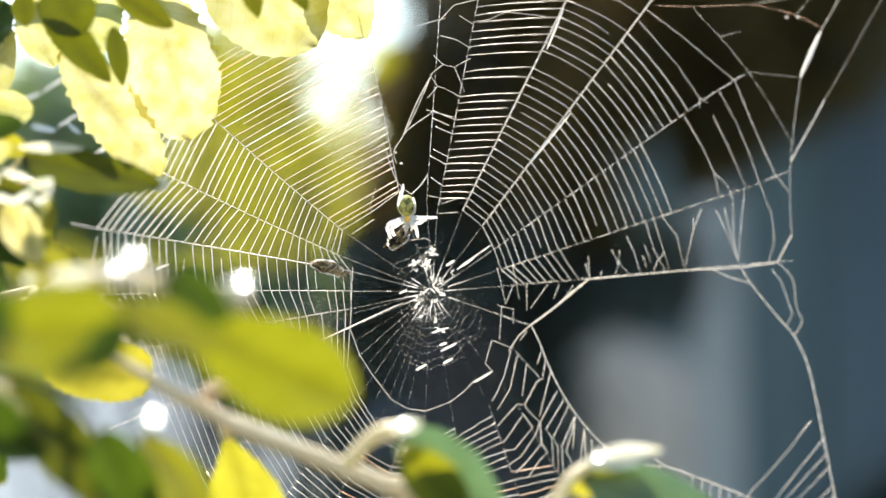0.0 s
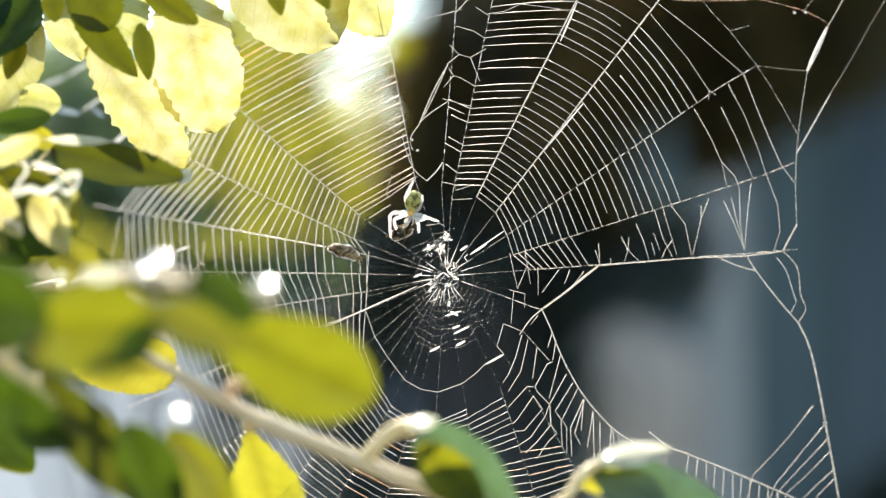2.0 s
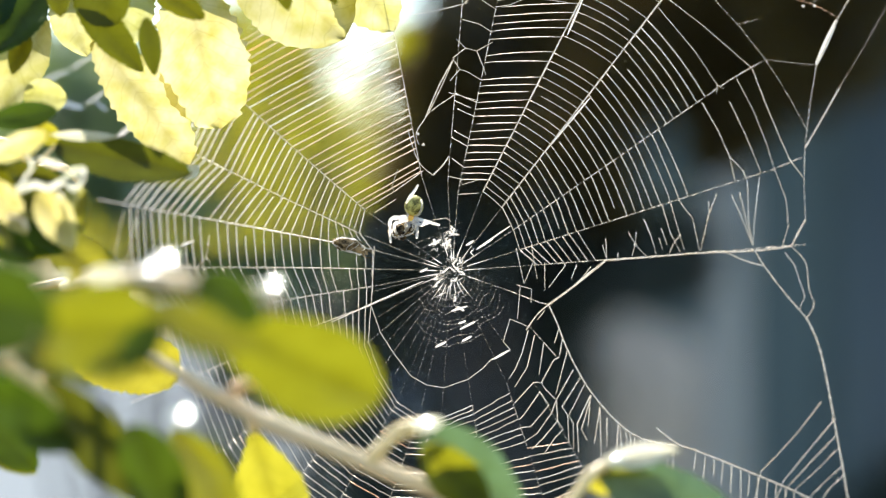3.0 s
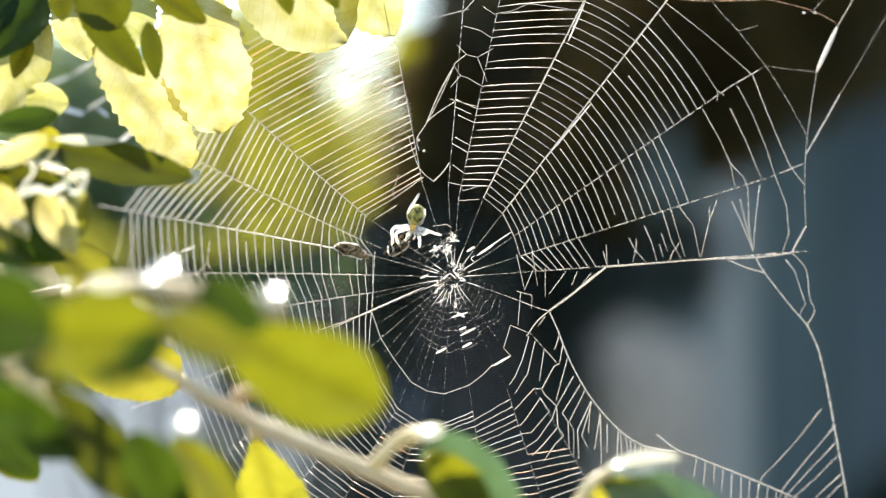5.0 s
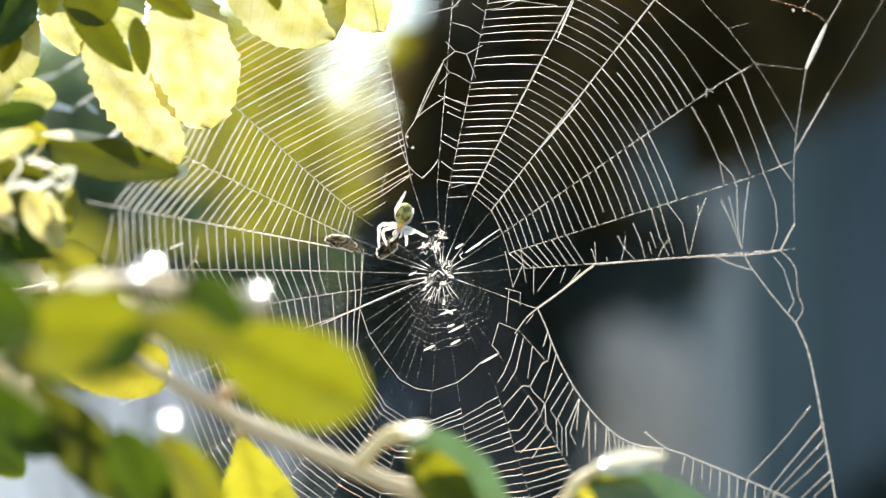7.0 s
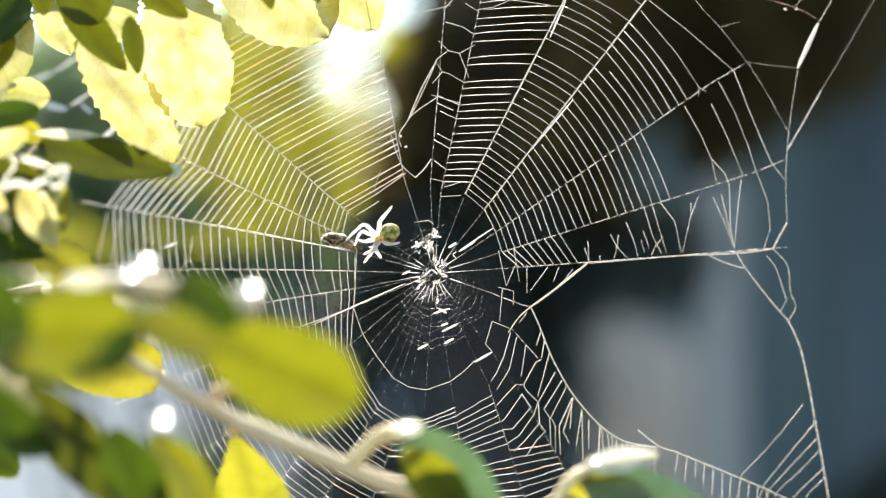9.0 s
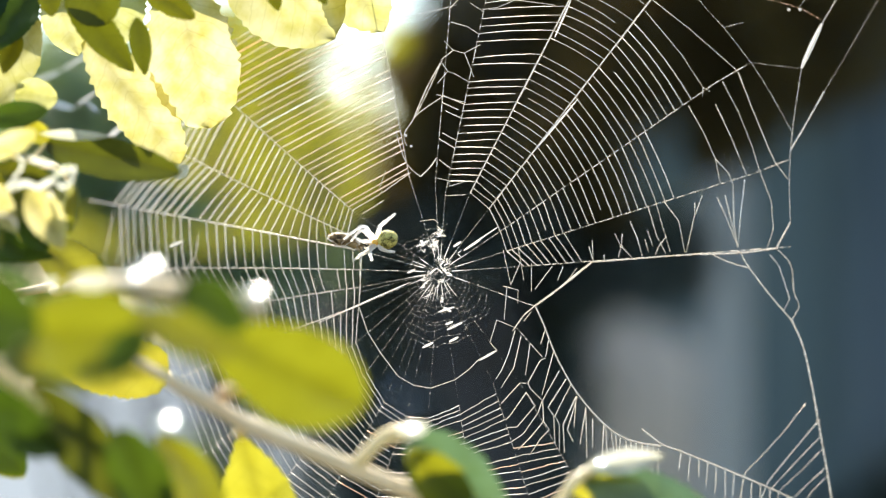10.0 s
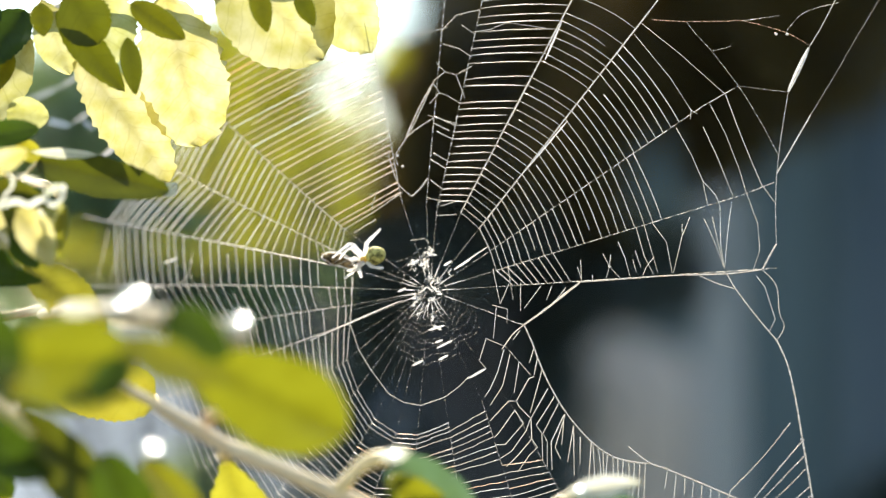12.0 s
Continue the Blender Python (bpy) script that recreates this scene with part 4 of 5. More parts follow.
    for _ in range(420):
        spoke = rng.choice(SPOKES)
        p = spoke.first * rng.uniform(0.25, 1) if rng.random() < 0.4 else spoke.first.lerp(spoke.last, rng.random() ** 1.3)
        bead(bm, on_web(p), rng.choice((0.12, 0.14, 0.17, 0.24)) * MM)
    for p in ((-99.6, 11.2), (136.0, -50.4), (-66.5, 26.5), (-13.7, 48.8), (-11.5, 44.9), (66.1, 9.0), (88.1, -61.5), (127.9, 91.0), (124.0, 91.1), (107.4, 6.9)):
        blob(bm, on_web(p), (0.6 * MM, 0.5 * MM, 0.4 * MM), rough=0.5, seg=10)
    tagged(part("dew_and_debris", bm, SILK_FRAME, web, "tiny glinting droplets and scraps on the threads"), kind="stuff")


hub()

# ---- shrub and its branches ----
def shrub_stems():
    shrub = thing("shrub_stem", pose(-0.36, -0.06, 0), "forked brown woody stem of the garden shrub", "shrub")
    for pts, r in ((((0, 0, -0.1), (0.02, 0.01, 0.5), (-0.02, 0.02, 1.1), (0.0, 0.05, 1.75)), 0.014),
                   (((0.01, -0.02, -0.1), (0.0, -0.1, 0.6), (0.02, -0.2, 1.2), (0.0, -0.24, 1.6)), 0.011)):
        bm = bmesh.new()
        line = curve(pts, 6)
        tube(bm, line, [r * (1 - 0.035 * i) for i in range(len(line))], 9)
        part("stem", bm, BARK, shrub)


def twig(parent, pts, thick, mat, name="twig"):
    inv = parent.matrix_basis.inverted()
    bm = bmesh.new()
    line = curve([inv @ Vector(p) for p in pts], 7)
    n = len(line) - 1
    tube(bm, line, [(thick[0] + (thick[1] - thick[0]) * i / n) * (1 + 0.12 * noise.noise(p * 160)) for i, p in enumerate(line)], 9)
    return part(name, bm, mat, parent)


shrub_stems()
upper = thing("upper_branch", pose(-0.36, -0.03, 1.47), "leafy branch with pale sunlit toothed leaves", "branch")
twig(upper, ((-0.36, -0.03, 1.47), (-0.2031, -0.0200, 1.4748), (-0.1547, -0.0150, 1.4811), (-0.1316, -0.0100, 1.4894), (-0.1023, -0.0050, 1.4958), (-0.0708, 0.0000, 1.5022), (-0.0328, 0.0000, 1.5042)), (0.003, 0.0012), BARK)
twig(upper, ((-0.2031, -0.0200, 1.4748), (-0.1643, -0.0300, 1.4411), (-0.1487, -0.0300, 1.4348), (-0.1409, -0.0300, 1.4274), (-0.1312, -0.0300, 1.4274), (-0.1263, -0.0300, 1.4226)), (0.0022, 0.0011), SHOOT, "side_twig")
U = upper
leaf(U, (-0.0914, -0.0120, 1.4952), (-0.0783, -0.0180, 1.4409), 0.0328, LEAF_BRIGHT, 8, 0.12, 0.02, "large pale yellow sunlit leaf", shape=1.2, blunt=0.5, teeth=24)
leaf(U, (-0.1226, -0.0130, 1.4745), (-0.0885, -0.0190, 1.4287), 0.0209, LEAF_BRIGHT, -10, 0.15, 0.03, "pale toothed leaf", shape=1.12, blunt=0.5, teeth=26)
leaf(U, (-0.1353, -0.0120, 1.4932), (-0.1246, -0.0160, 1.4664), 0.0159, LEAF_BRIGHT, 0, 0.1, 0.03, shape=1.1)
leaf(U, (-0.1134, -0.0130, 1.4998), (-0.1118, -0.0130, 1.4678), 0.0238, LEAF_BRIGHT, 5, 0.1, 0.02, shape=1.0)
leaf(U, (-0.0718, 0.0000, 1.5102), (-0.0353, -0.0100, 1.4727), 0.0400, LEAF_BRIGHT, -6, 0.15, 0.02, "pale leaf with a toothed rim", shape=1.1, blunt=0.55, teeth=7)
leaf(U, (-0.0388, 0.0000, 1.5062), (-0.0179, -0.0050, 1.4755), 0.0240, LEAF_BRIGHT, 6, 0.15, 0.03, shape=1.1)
# smaller leaves before the large ones; their dark colour stands for shade
leaf(U, (-0.1301, -0.0550, 1.4886), (-0.1289, -0.0550, 1.4770), 0.0080, LEAF_OLIVE_SHADED, 0, 0.1, 0.02, "small olive leaf, shade put into its colour")
leaf(U, (-0.1205, -0.0550, 1.4924), (-0.1099, -0.0550, 1.4747), 0.0183, LEAF_OLIVE_SHADED, 0, 0.1, 0.02, "small olive leaf, shade put into its colour", shape=1.1, blunt=0.5)
leaf(U, (-0.1252, -0.0510, 1.4861), (-0.1015, -0.0510, 1.4586), 0.0118, LEAF_OLIVE_SHADED, 0, 0.1, 0.02, "small olive leaf, shade put into its colour", shape=0.9)
leaf(U, (-0.0993, -0.0550, 1.4886), (-0.0806, -0.0550, 1.4766), 0.0095, LEAF_OLIVE_SHADED, 0, 0.1, 0.02, "small olive leaf, shade put into its colour", blunt=0.6)
leaf(U, (-0.1004, -0.0550, 1.4770), (-0.0974, -0.0550, 1.4572), 0.0076, LEAF_OLIVE_SHADED, 0, 0.1, 0.02, "small olive leaf, shade put into its colour")
leaf(U, (-0.0569, -0.0550, 1.4953), (-0.0525, -0.0550, 1.4789), 0.0076, LEAF_OLIVE_SHADED, 0, 0.1, 0.02, "small olive leaf, shade put into its colour")
leaf(U, (-0.0426, -0.0550, 1.4934), (-0.0365, -0.0550, 1.4810), 0.0065, LEAF_OLIVE_SHADED, 0, 0.1, 0.02, "small olive leaf, shade put into its colour")
leaf(U, (-0.1386, -0.0300, 1.4878), (-0.1517, -0.0500, 1.4659), 0.0166, LEAF_DEEP_SHADED, 10, 0.2, 0.05, "dark green leaf, shade put into its colour")
leaf(U, (-0.1506, -0.0300, 1.4936), (-0.1612, -0.0500, 1.4690), 0.0174, LEAF_DEEP_SHADED, 0, 0.2, 0.03, "dark green leaf, shade put into its colour")
leaf(U, (-0.1379, -0.0200, 1.4792), (-0.1576, -0.0300, 1.4440), 0.0203, LEAF_BRIGHT, 10, 0.2, 0.03, "pale yellow sunlit leaf", shape=1.0)
leaf(U, (-0.1432, -0.0350, 1.4738), (-0.1466, -0.0450, 1.4587), 0.0077, LEAF_OLIVE_SHADED, 0, 0.2, 0.03)
leaf(U, (-0.1421, -0.0500, 1.4518), (-0.1276, -0.0500, 1.4495), 0.0118, LEAF_BRIGHT, 0, 0.2, 0.02, "rounded yellow leaf", blunt=0.5)
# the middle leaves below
leaf(U, (-0.1282, -0.0780, 1.4333), (-0.0835, -0.0780, 1.4240), 0.0138, LEAF_SHADY, 8, 0.2, 0.03, "dulled olive leaf, its bright rim a separate pale strip", blunt=0.55, stalk=(-0.1416, -0.0600, 1.4267))
leaf(U, (-0.1270, -0.0800, 1.4447), (-0.1511, -0.0800, 1.4407), 0.0093, LEAF_DEEP_SHADED, 8, 0.2, 0.03, "dark green leaf, shade put into its colour")
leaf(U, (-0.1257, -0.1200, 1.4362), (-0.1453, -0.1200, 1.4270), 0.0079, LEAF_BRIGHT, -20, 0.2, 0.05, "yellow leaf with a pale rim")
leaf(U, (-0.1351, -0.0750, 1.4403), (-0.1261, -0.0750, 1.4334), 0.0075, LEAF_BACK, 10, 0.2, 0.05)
leaf(U, (-0.1511, -0.0800, 1.4262), (-0.1333, -0.0800, 1.4165), 0.0104, LEAF_OLIVE_SHADED, 20, 0.2, 0.05)
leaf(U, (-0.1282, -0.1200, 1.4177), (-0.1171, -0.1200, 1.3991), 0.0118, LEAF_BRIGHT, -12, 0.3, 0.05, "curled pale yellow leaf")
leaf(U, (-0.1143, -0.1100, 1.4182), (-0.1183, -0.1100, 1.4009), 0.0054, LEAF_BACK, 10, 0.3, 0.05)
leaf(U, (-0.1260, -0.1100, 1.4173), (-0.1449, -0.1100, 1.4074), 0.0094, LEAF_OLIVE_SHADED, 18, 0.3, 0.06)
leaf(U, (-0.1359, -0.0900, 1.4103), (-0.1258, -0.0900, 1.3980), 0.0085, LEAF_DEEP_SHADED, 0, 0.2, 0.05, "dark green leaf, shade put into its colour")
leaf(U, (-0.1500, -0.1000, 1.4075), (-0.1318, -0.1000, 1.3962), 0.0109, LEAF_DEEP_SHADED, 0, 0.2, 0.05, "dark green leaf, shade put into its colour")
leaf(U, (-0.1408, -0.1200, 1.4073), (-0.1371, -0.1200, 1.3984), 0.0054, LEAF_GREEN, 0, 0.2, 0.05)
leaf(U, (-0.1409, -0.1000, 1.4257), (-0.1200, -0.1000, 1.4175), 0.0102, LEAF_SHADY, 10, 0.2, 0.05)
leaf(U, (-0.1250, -0.1080, 1.4089), (-0.1145, -0.1080, 1.4191), 0.0079, LEAF_BRIGHT, 0, 0.2, 0.05)
leaf(U, (-0.1451, -0.1150, 1.4217), (-0.1324, -0.1150, 1.4041), 0.0100, LEAF_BRIGHT, -10, 0.2, 0.05, "crumpled pale yellow leaf")

front = thing("front_branch", pose(-0.36, -0.17, 1.33), "thin beige branch with yellow-green leaves near the lens", "branch")
twig(front, ((-0.36, -0.17, 1.33), (-0.1600, -0.1700, 1.3866), (-0.1227, -0.1700, 1.3798), (-0.1007, -0.1700, 1.3730), (-0.0894, -0.1600, 1.3663), (-0.0816, -0.1550, 1.3616), (-0.0748, -0.1540, 1.3574)), (0.0026, 0.0012), BARK, "thin_twig")
twig(front, ((-0.0803, -0.1550, 1.3609), (-0.0745, -0.1540, 1.3571), (-0.0662, -0.1540, 1.3526), (-0.0576, -0.1540, 1.3476), (-0.0386, -0.1540, 1.3395), (-0.0179, -0.1540, 1.3309), (0.0028, -0.1540, 1.3229), (0.0200, -0.1540, 1.3157)), (0.0022, 0.0029), BARK)
twig(front, ((-0.0576, -0.1540, 1.3481), (-0.0585, -0.1500, 1.3455), (-0.0596, -0.1490, 1.3433)), (0.0024, 0.002), SHOOT, "side_shoot")
twig(front, ((-0.0240, -0.1540, 1.3333), (-0.0203, -0.1560, 1.3379), (-0.0162, -0.1570, 1.3421), (-0.0117, -0.1580, 1.3442), (-0.0069, -0.1590, 1.3449)), (0.0022, 0.0026), SHOOT, "side_shoot")
twig(front, ((-0.0645, -0.1580, 1.3560), (-0.0600, -0.1600, 1.3580), (-0.0546, -0.1620, 1.3592)), (0.0024, 0.0026), BUD, "bud")
twig(front, ((-0.36, -0.17, 1.33), (-0.1385, -0.2000, 1.3739), (-0.1287, -0.2000, 1.3673), (-0.1188, -0.2000, 1.3591), (-0.1118, -0.1900, 1.3512)), (0.0022, 0.0018), SHOOT, "side_shoot")
twig(front, ((0.0200, -0.1540, 1.3123), (0.0374, -0.1490, 1.3213), (0.0436, -0.1460, 1.3289), (0.0495, -0.1430, 1.3322)), (0.0016, 0.0018), SHOOT, "side_shoot")
twig(front, ((-0.36, -0.17, 1.33), (-0.1600, 0.0200, 1.3820), (-0.1300, -0.0350, 1.3860), (-0.1100, -0.1400, 1.3900), (-0.0970, -0.2300, 1.3917), (-0.0834, -0.2600, 1.3916), (-0.0738, -0.2650, 1.3910), (-0.0601, -0.2650, 1.3889), (-0.0525, -0.2650, 1.3872), (-0.0448, -0.2650, 1.3841)), (0.0016, 0.0024), BARK, "upper_twig")
F = front
leaf(F, (-0.0746, -0.3120, 1.3846), (-0.0510, -0.3120, 1.3739), 0.0112, LEAF_GREEN, -6, 0.15, 0.03, "broad olive-yellow leaf", shape=0.9, blunt=0.6, teeth=6)
leaf(F, (-0.0754, -0.2750, 1.3854), (-0.0172, -0.2450, 1.3561), 0.0282, LEAF_GREEN, 6, 0.12, 0.03, "broad olive-yellow leaf", shape=1.85, blunt=0.75, teeth=6)
leaf(F, (-0.0744, -0.2750, 1.3775), (-0.1119, -0.2900, 1.3782), 0.0257, LEAF_GREEN, -8, 0.15, 0.04, "broad olive-yellow leaf", shape=0.9, blunt=0.55, teeth=6)
leaf(F, (-0.0654, -0.2850, 1.3918), (-0.0481, -0.2900, 1.3800), 0.0135, LEAF_DEEP_SHADED, 0, 0.2, 0.03, "dark green leaf, shade put into its colour", shape=0.9, blunt=0.6, stalk=(-0.0738, -0.2650, 1.3910), teeth=6)
leaf(F, (-0.0733, -0.2950, 1.3807), (-0.0847, -0.3000, 1.3680), 0.0097, LEAF_DEEP_SHADED, 12, 0.2, 0.05, "dark green leaf, shade put into its colour", shape=0.95, teeth=6)
leaf(F, (-0.1256, -0.2950, 1.3869), (-0.1011, -0.3050, 1.3798), 0.0246, LEAF_DEEP_SHADED, 0, 0.2, 0.05, "dark green leaf, shade put into its colour", blunt=0.5, stalk=(-0.1600, -0.2300, 1.3750), teeth=6)
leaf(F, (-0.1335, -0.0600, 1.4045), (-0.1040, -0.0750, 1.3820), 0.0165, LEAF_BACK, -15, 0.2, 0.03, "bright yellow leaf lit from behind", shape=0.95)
leaf(F, (-0.1567, -0.0800, 1.4024), (-0.1242, -0.0850, 1.3980), 0.0081, LEAF_DEEP_SHADED, -8, 0.2, 0.03)
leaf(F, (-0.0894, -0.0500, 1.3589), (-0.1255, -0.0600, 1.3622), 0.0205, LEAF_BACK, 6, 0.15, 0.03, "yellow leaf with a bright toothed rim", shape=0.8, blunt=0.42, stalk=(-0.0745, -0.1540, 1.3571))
leaf(F, (-0.1178, -0.1950, 1.3619), (-0.0824, -0.1950, 1.3218), 0.0185, LEAF_SHADY, 12, 0.2, 0.04, "olive-green leaf, shade put into its colour", shape=0.95, stalk=(-0.1188, -0.2000, 1.3591))
leaf(F, (-0.0906, -0.2100, 1.3489), (-0.0757, -0.2100, 1.3190), 0.0182, LEAF_DEEP_SHADED, 10, 0.2, 0.03, "dark green leaf, shade put into its colour", shape=0.9, blunt=0.6)
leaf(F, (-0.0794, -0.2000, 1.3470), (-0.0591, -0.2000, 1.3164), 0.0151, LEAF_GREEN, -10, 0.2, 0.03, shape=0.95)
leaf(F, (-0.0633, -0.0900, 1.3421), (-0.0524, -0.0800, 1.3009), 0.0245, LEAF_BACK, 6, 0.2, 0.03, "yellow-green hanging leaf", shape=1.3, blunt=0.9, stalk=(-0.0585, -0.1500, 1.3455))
leaf(F, (-0.1500, -0.1000, 1.3465), (-0.1315, -0.1000, 1.3277), 0.0149, LEAF_DEEP_SHADED, -10, 0.2, 0.04, "dark green leaf, shade put into its colour", blunt=0.6)
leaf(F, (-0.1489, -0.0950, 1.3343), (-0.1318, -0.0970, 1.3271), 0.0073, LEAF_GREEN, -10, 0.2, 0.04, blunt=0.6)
leaf(F, (-0.1302, -0.2750, 1.3625), (-0.1013, -0.2750, 1.3542), 0.0151, LEAF_DEEP_SHADED, 10, 0.2, 0.04, "dark green leaf, shade put into its colour", stalk=(-0.1385, -0.2000, 1.3739), teeth=6)
leaf(F, (-0.1052, -0.3050, 1.3769), (-0.1026, -0.3050, 1.3679), 0.0064, LEAF_GREEN, 0, 0.2, 0.03, stalk=(-0.1287, -0.2000, 1.3673))
leaf(F, (-0.0084, -0.1570, 1.3452), (0.0250, -0.1600, 1.3137), 0.0207, LEAF_GLOSSY, -14, 0.3, 0.04, "green leaf with a yellow underside", shape=0.85, stalk=(-0.0084, -0.1560, 1.3458))
leaf(F, (-0.0071, -0.1720, 1.3401), (0.0134, -0.1600, 1.3188), 0.0150, LEAF_GREEN, 5, 0.2, 0.04, shape=0.85)
leaf(F, (0.0463, -0.1440, 1.3305), (0.0992, -0.1380, 1.3047), 0.0218, LEAF_GLOSSY, -22, 0.2, -0.06, "arched green leaf with a shining back", shape=0.8, stalk=(0.0436, -0.1460, 1.3289))
# second blade for the glowing fold, its light put into the yellow
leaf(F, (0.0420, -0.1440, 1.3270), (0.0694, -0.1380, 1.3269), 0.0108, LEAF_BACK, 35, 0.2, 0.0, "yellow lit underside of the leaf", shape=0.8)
leaf(F, (0.0473, -0.1520, 1.3335), (0.0711, -0.1500, 1.3368), 0.0077, LEAF_GLINT, -20, 0.3, 0.0, "pale strip standing for a shining leaf rim", shape=0.9)


leaf(F, (-0.1287, -0.2000, 1.3489), (-0.1057, -0.2000, 1.3411), 0.0102, LEAF_DEEP_SHADED, 10, 0.2, 0.04, "dark green leaf, shade put into its colour")


# small near-white strips that stand for glints on the leaves
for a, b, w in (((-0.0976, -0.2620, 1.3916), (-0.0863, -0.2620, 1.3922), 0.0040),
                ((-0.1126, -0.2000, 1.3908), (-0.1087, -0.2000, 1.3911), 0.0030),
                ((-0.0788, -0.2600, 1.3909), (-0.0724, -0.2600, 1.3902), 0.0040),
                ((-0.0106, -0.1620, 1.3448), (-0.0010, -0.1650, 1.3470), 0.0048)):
    leaf(F, a, b, w, LEAF_GLINT, 0, 0.1, 0.0, "small white strip standing for a sun glint", shape=1.0, teeth=3, blunt=0.5)
# flat discs added over the leaves, which mirror the sun as their highlights
for at, size in (((-0.0460, -0.2850, 1.3894), 0.0030), ((-0.0699, -0.2900, 1.3552), 0.0032), ((-0.0742, -0.2850, 1.3963), 0.0032), ((-0.0791, -0.2800, 1.3933), 0.0026), ((-0.0897, -0.2500, 1.3918), 0.0022), ((-0.0980, -0.2400, 1.3920), 0.0020), ((-0.0060, -0.1900, 1.3476), 0.0026), ((0.0516, -0.1600, 1.3354), 0.0022)):
    dew_drop(F, at, size)
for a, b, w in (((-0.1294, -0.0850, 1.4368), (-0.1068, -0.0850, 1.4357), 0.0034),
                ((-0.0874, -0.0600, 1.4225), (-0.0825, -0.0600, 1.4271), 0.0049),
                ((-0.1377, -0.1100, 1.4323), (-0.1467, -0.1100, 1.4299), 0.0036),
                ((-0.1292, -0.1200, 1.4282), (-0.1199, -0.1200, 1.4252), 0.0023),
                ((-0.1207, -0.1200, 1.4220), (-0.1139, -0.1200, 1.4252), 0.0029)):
    leaf(U, a, b, w, LEAF_GLINT, 10, 0.2, 0.05, "small white strip standing for a sun glint", shape=1.0, teeth=3)
ribbon(U, ((-0.1392, -0.1200, 1.4302), (-0.1357, -0.1200, 1.4309), (-0.1317, -0.1200, 1.4287), (-0.1303, -0.1200, 1.4252), (-0.1328, -0.1200, 1.4216), (-0.1339, -0.1200, 1.4184)), (0.0007, 0.0011), LEAF_GLINT)
ribbon(U, ((-0.1347, -0.1220, 1.4183), (-0.1293, -0.1220, 1.4198), (-0.1247, -0.1220, 1.4187), (-0.1204, -0.1220, 1.4205), (-0.1169, -0.1220, 1.4183), (-0.1144, -0.1220, 1.4212), (-0.1136, -0.1220, 1.4251)), (0.0027, 0.0012), LEAF_GLINT)
ribbon(U, ((-0.1288, -0.1230, 1.4279), (-0.1246, -0.1230, 1.4269), (-0.1199, -0.1230, 1.4247)), (0.0014, 0.0011), LEAF_GLINT)
ribbon(U, ((-0.1220, -0.1180, 1.4172), (-0.1202, -0.1180, 1.4123), (-0.1216, -0.1180, 1.4073), (-0.1202, -0.1180, 1.4038)), (0.0012, 0.0016), LEAF_GLINT)
ribbon(U, ((-0.1384, -0.1180, 1.4100), (-0.1341, -0.1180, 1.4088), (-0.1320, -0.1180, 1.4059)), (0.0014, 0.0011), LEAF_GLINT)


# ---- prey and spider ----
def hairs(bm, line, reach):
    """The thin ragged coat of pale hairs that makes up a limb's width."""
    edge = []
    for i, p in enumerate(line):
        way = (line[min(i + 1, len(line) - 1)] - line[max(i - 1, 0)]).normalized()
        out = way.cross(Vector((0, 0, 1))).normalized()
        a, b = 1 + 0.16 * math.sin(i * 5.1), 1 + 0.16 * math.sin(i * 4.3 + 1)
        edge.append((bm.verts.new(p + out * reach[i] * a), bm.verts.new(p + Vector((0, 0, 0.35 * reach[i]))), bm.verts.new(p - out * reach[i] * b)))
    for a, b in zip(edge, edge[1:]):
        bm.faces.new((a[0], a[1], b[1], b[0]))
        bm.faces.new((a[1], a[2], b[2], b[1]))


def wrapped_prey():
    ob = thing("wrapped_prey", pose(-0.03558, 0.01067, 1.40162, 90) @ pose(0, 0, 0, 0, 0, -14), "dark shrivelled insect wrapped in pale silk on the web", "prey")
    bm = bmesh.new()
    blob(bm, (-0.0012, 0, 0), (0.0042, 0.002, 0.0018), (0, 0, 8), 0.9, 20)
    part("body", bm, PREY, ob)
    bm = bmesh.new()
    blob(bm, (0.0042, -0.0009, 0), (0.0026, 0.0012, 0.0012), (0, 0, -12), 0.5, 14)
    part("head", bm, PREY, ob)
    bm = bmesh.new()
    r = random.Random(5)
    for _ in range(5):
        a, c = r.uniform(0, 6.28), r.uniform(-0.004, 0.005)
        ring = [(c + 0.0012 * math.sin(s * 2 + a), 0.0024 * math.cos(s) * (1 - abs(c) * 90), 0.0021 * math.sin(s)) for s in [a + k * 0.5 for k in range(8)]]
        tube(bm, ring, 0.00013, 4)
    loop = [Vector((-0.001 + 0.0048 * math.cos(a) + 0.0022 * max(0, math.cos(a)), 0.0024 * math.sin(a) - 0.0008 * max(0, math.cos(a)), 0.0009)) for a in [k * 0.262 for k in range(25)]]
    hairs(bm, [p * (1 + 0.22 * noise.noise(p * 700)) + 0.0007 * noise.noise_vector(p * 500) for p in loop], [0.00026 + 0.00018 * math.sin(k * 2.7) for k in range(25)])
    part("silk_wrapping", bm, SILK_TUFT, ob, "pale silk bands")
    for y in (0.0012, -0.0016, 0.0004):
        bm = bmesh.new()
        tube(bm, [(0.004, y, 0), (0.0065, y * 1.4 - 0.0006, 0.0004), (0.0092, y * 0.6 - 0.0014, 0)], [0.0003, 0.0002, 0.00012], 5)
        part("insect_leg", bm, PREY, ob)
    return ob


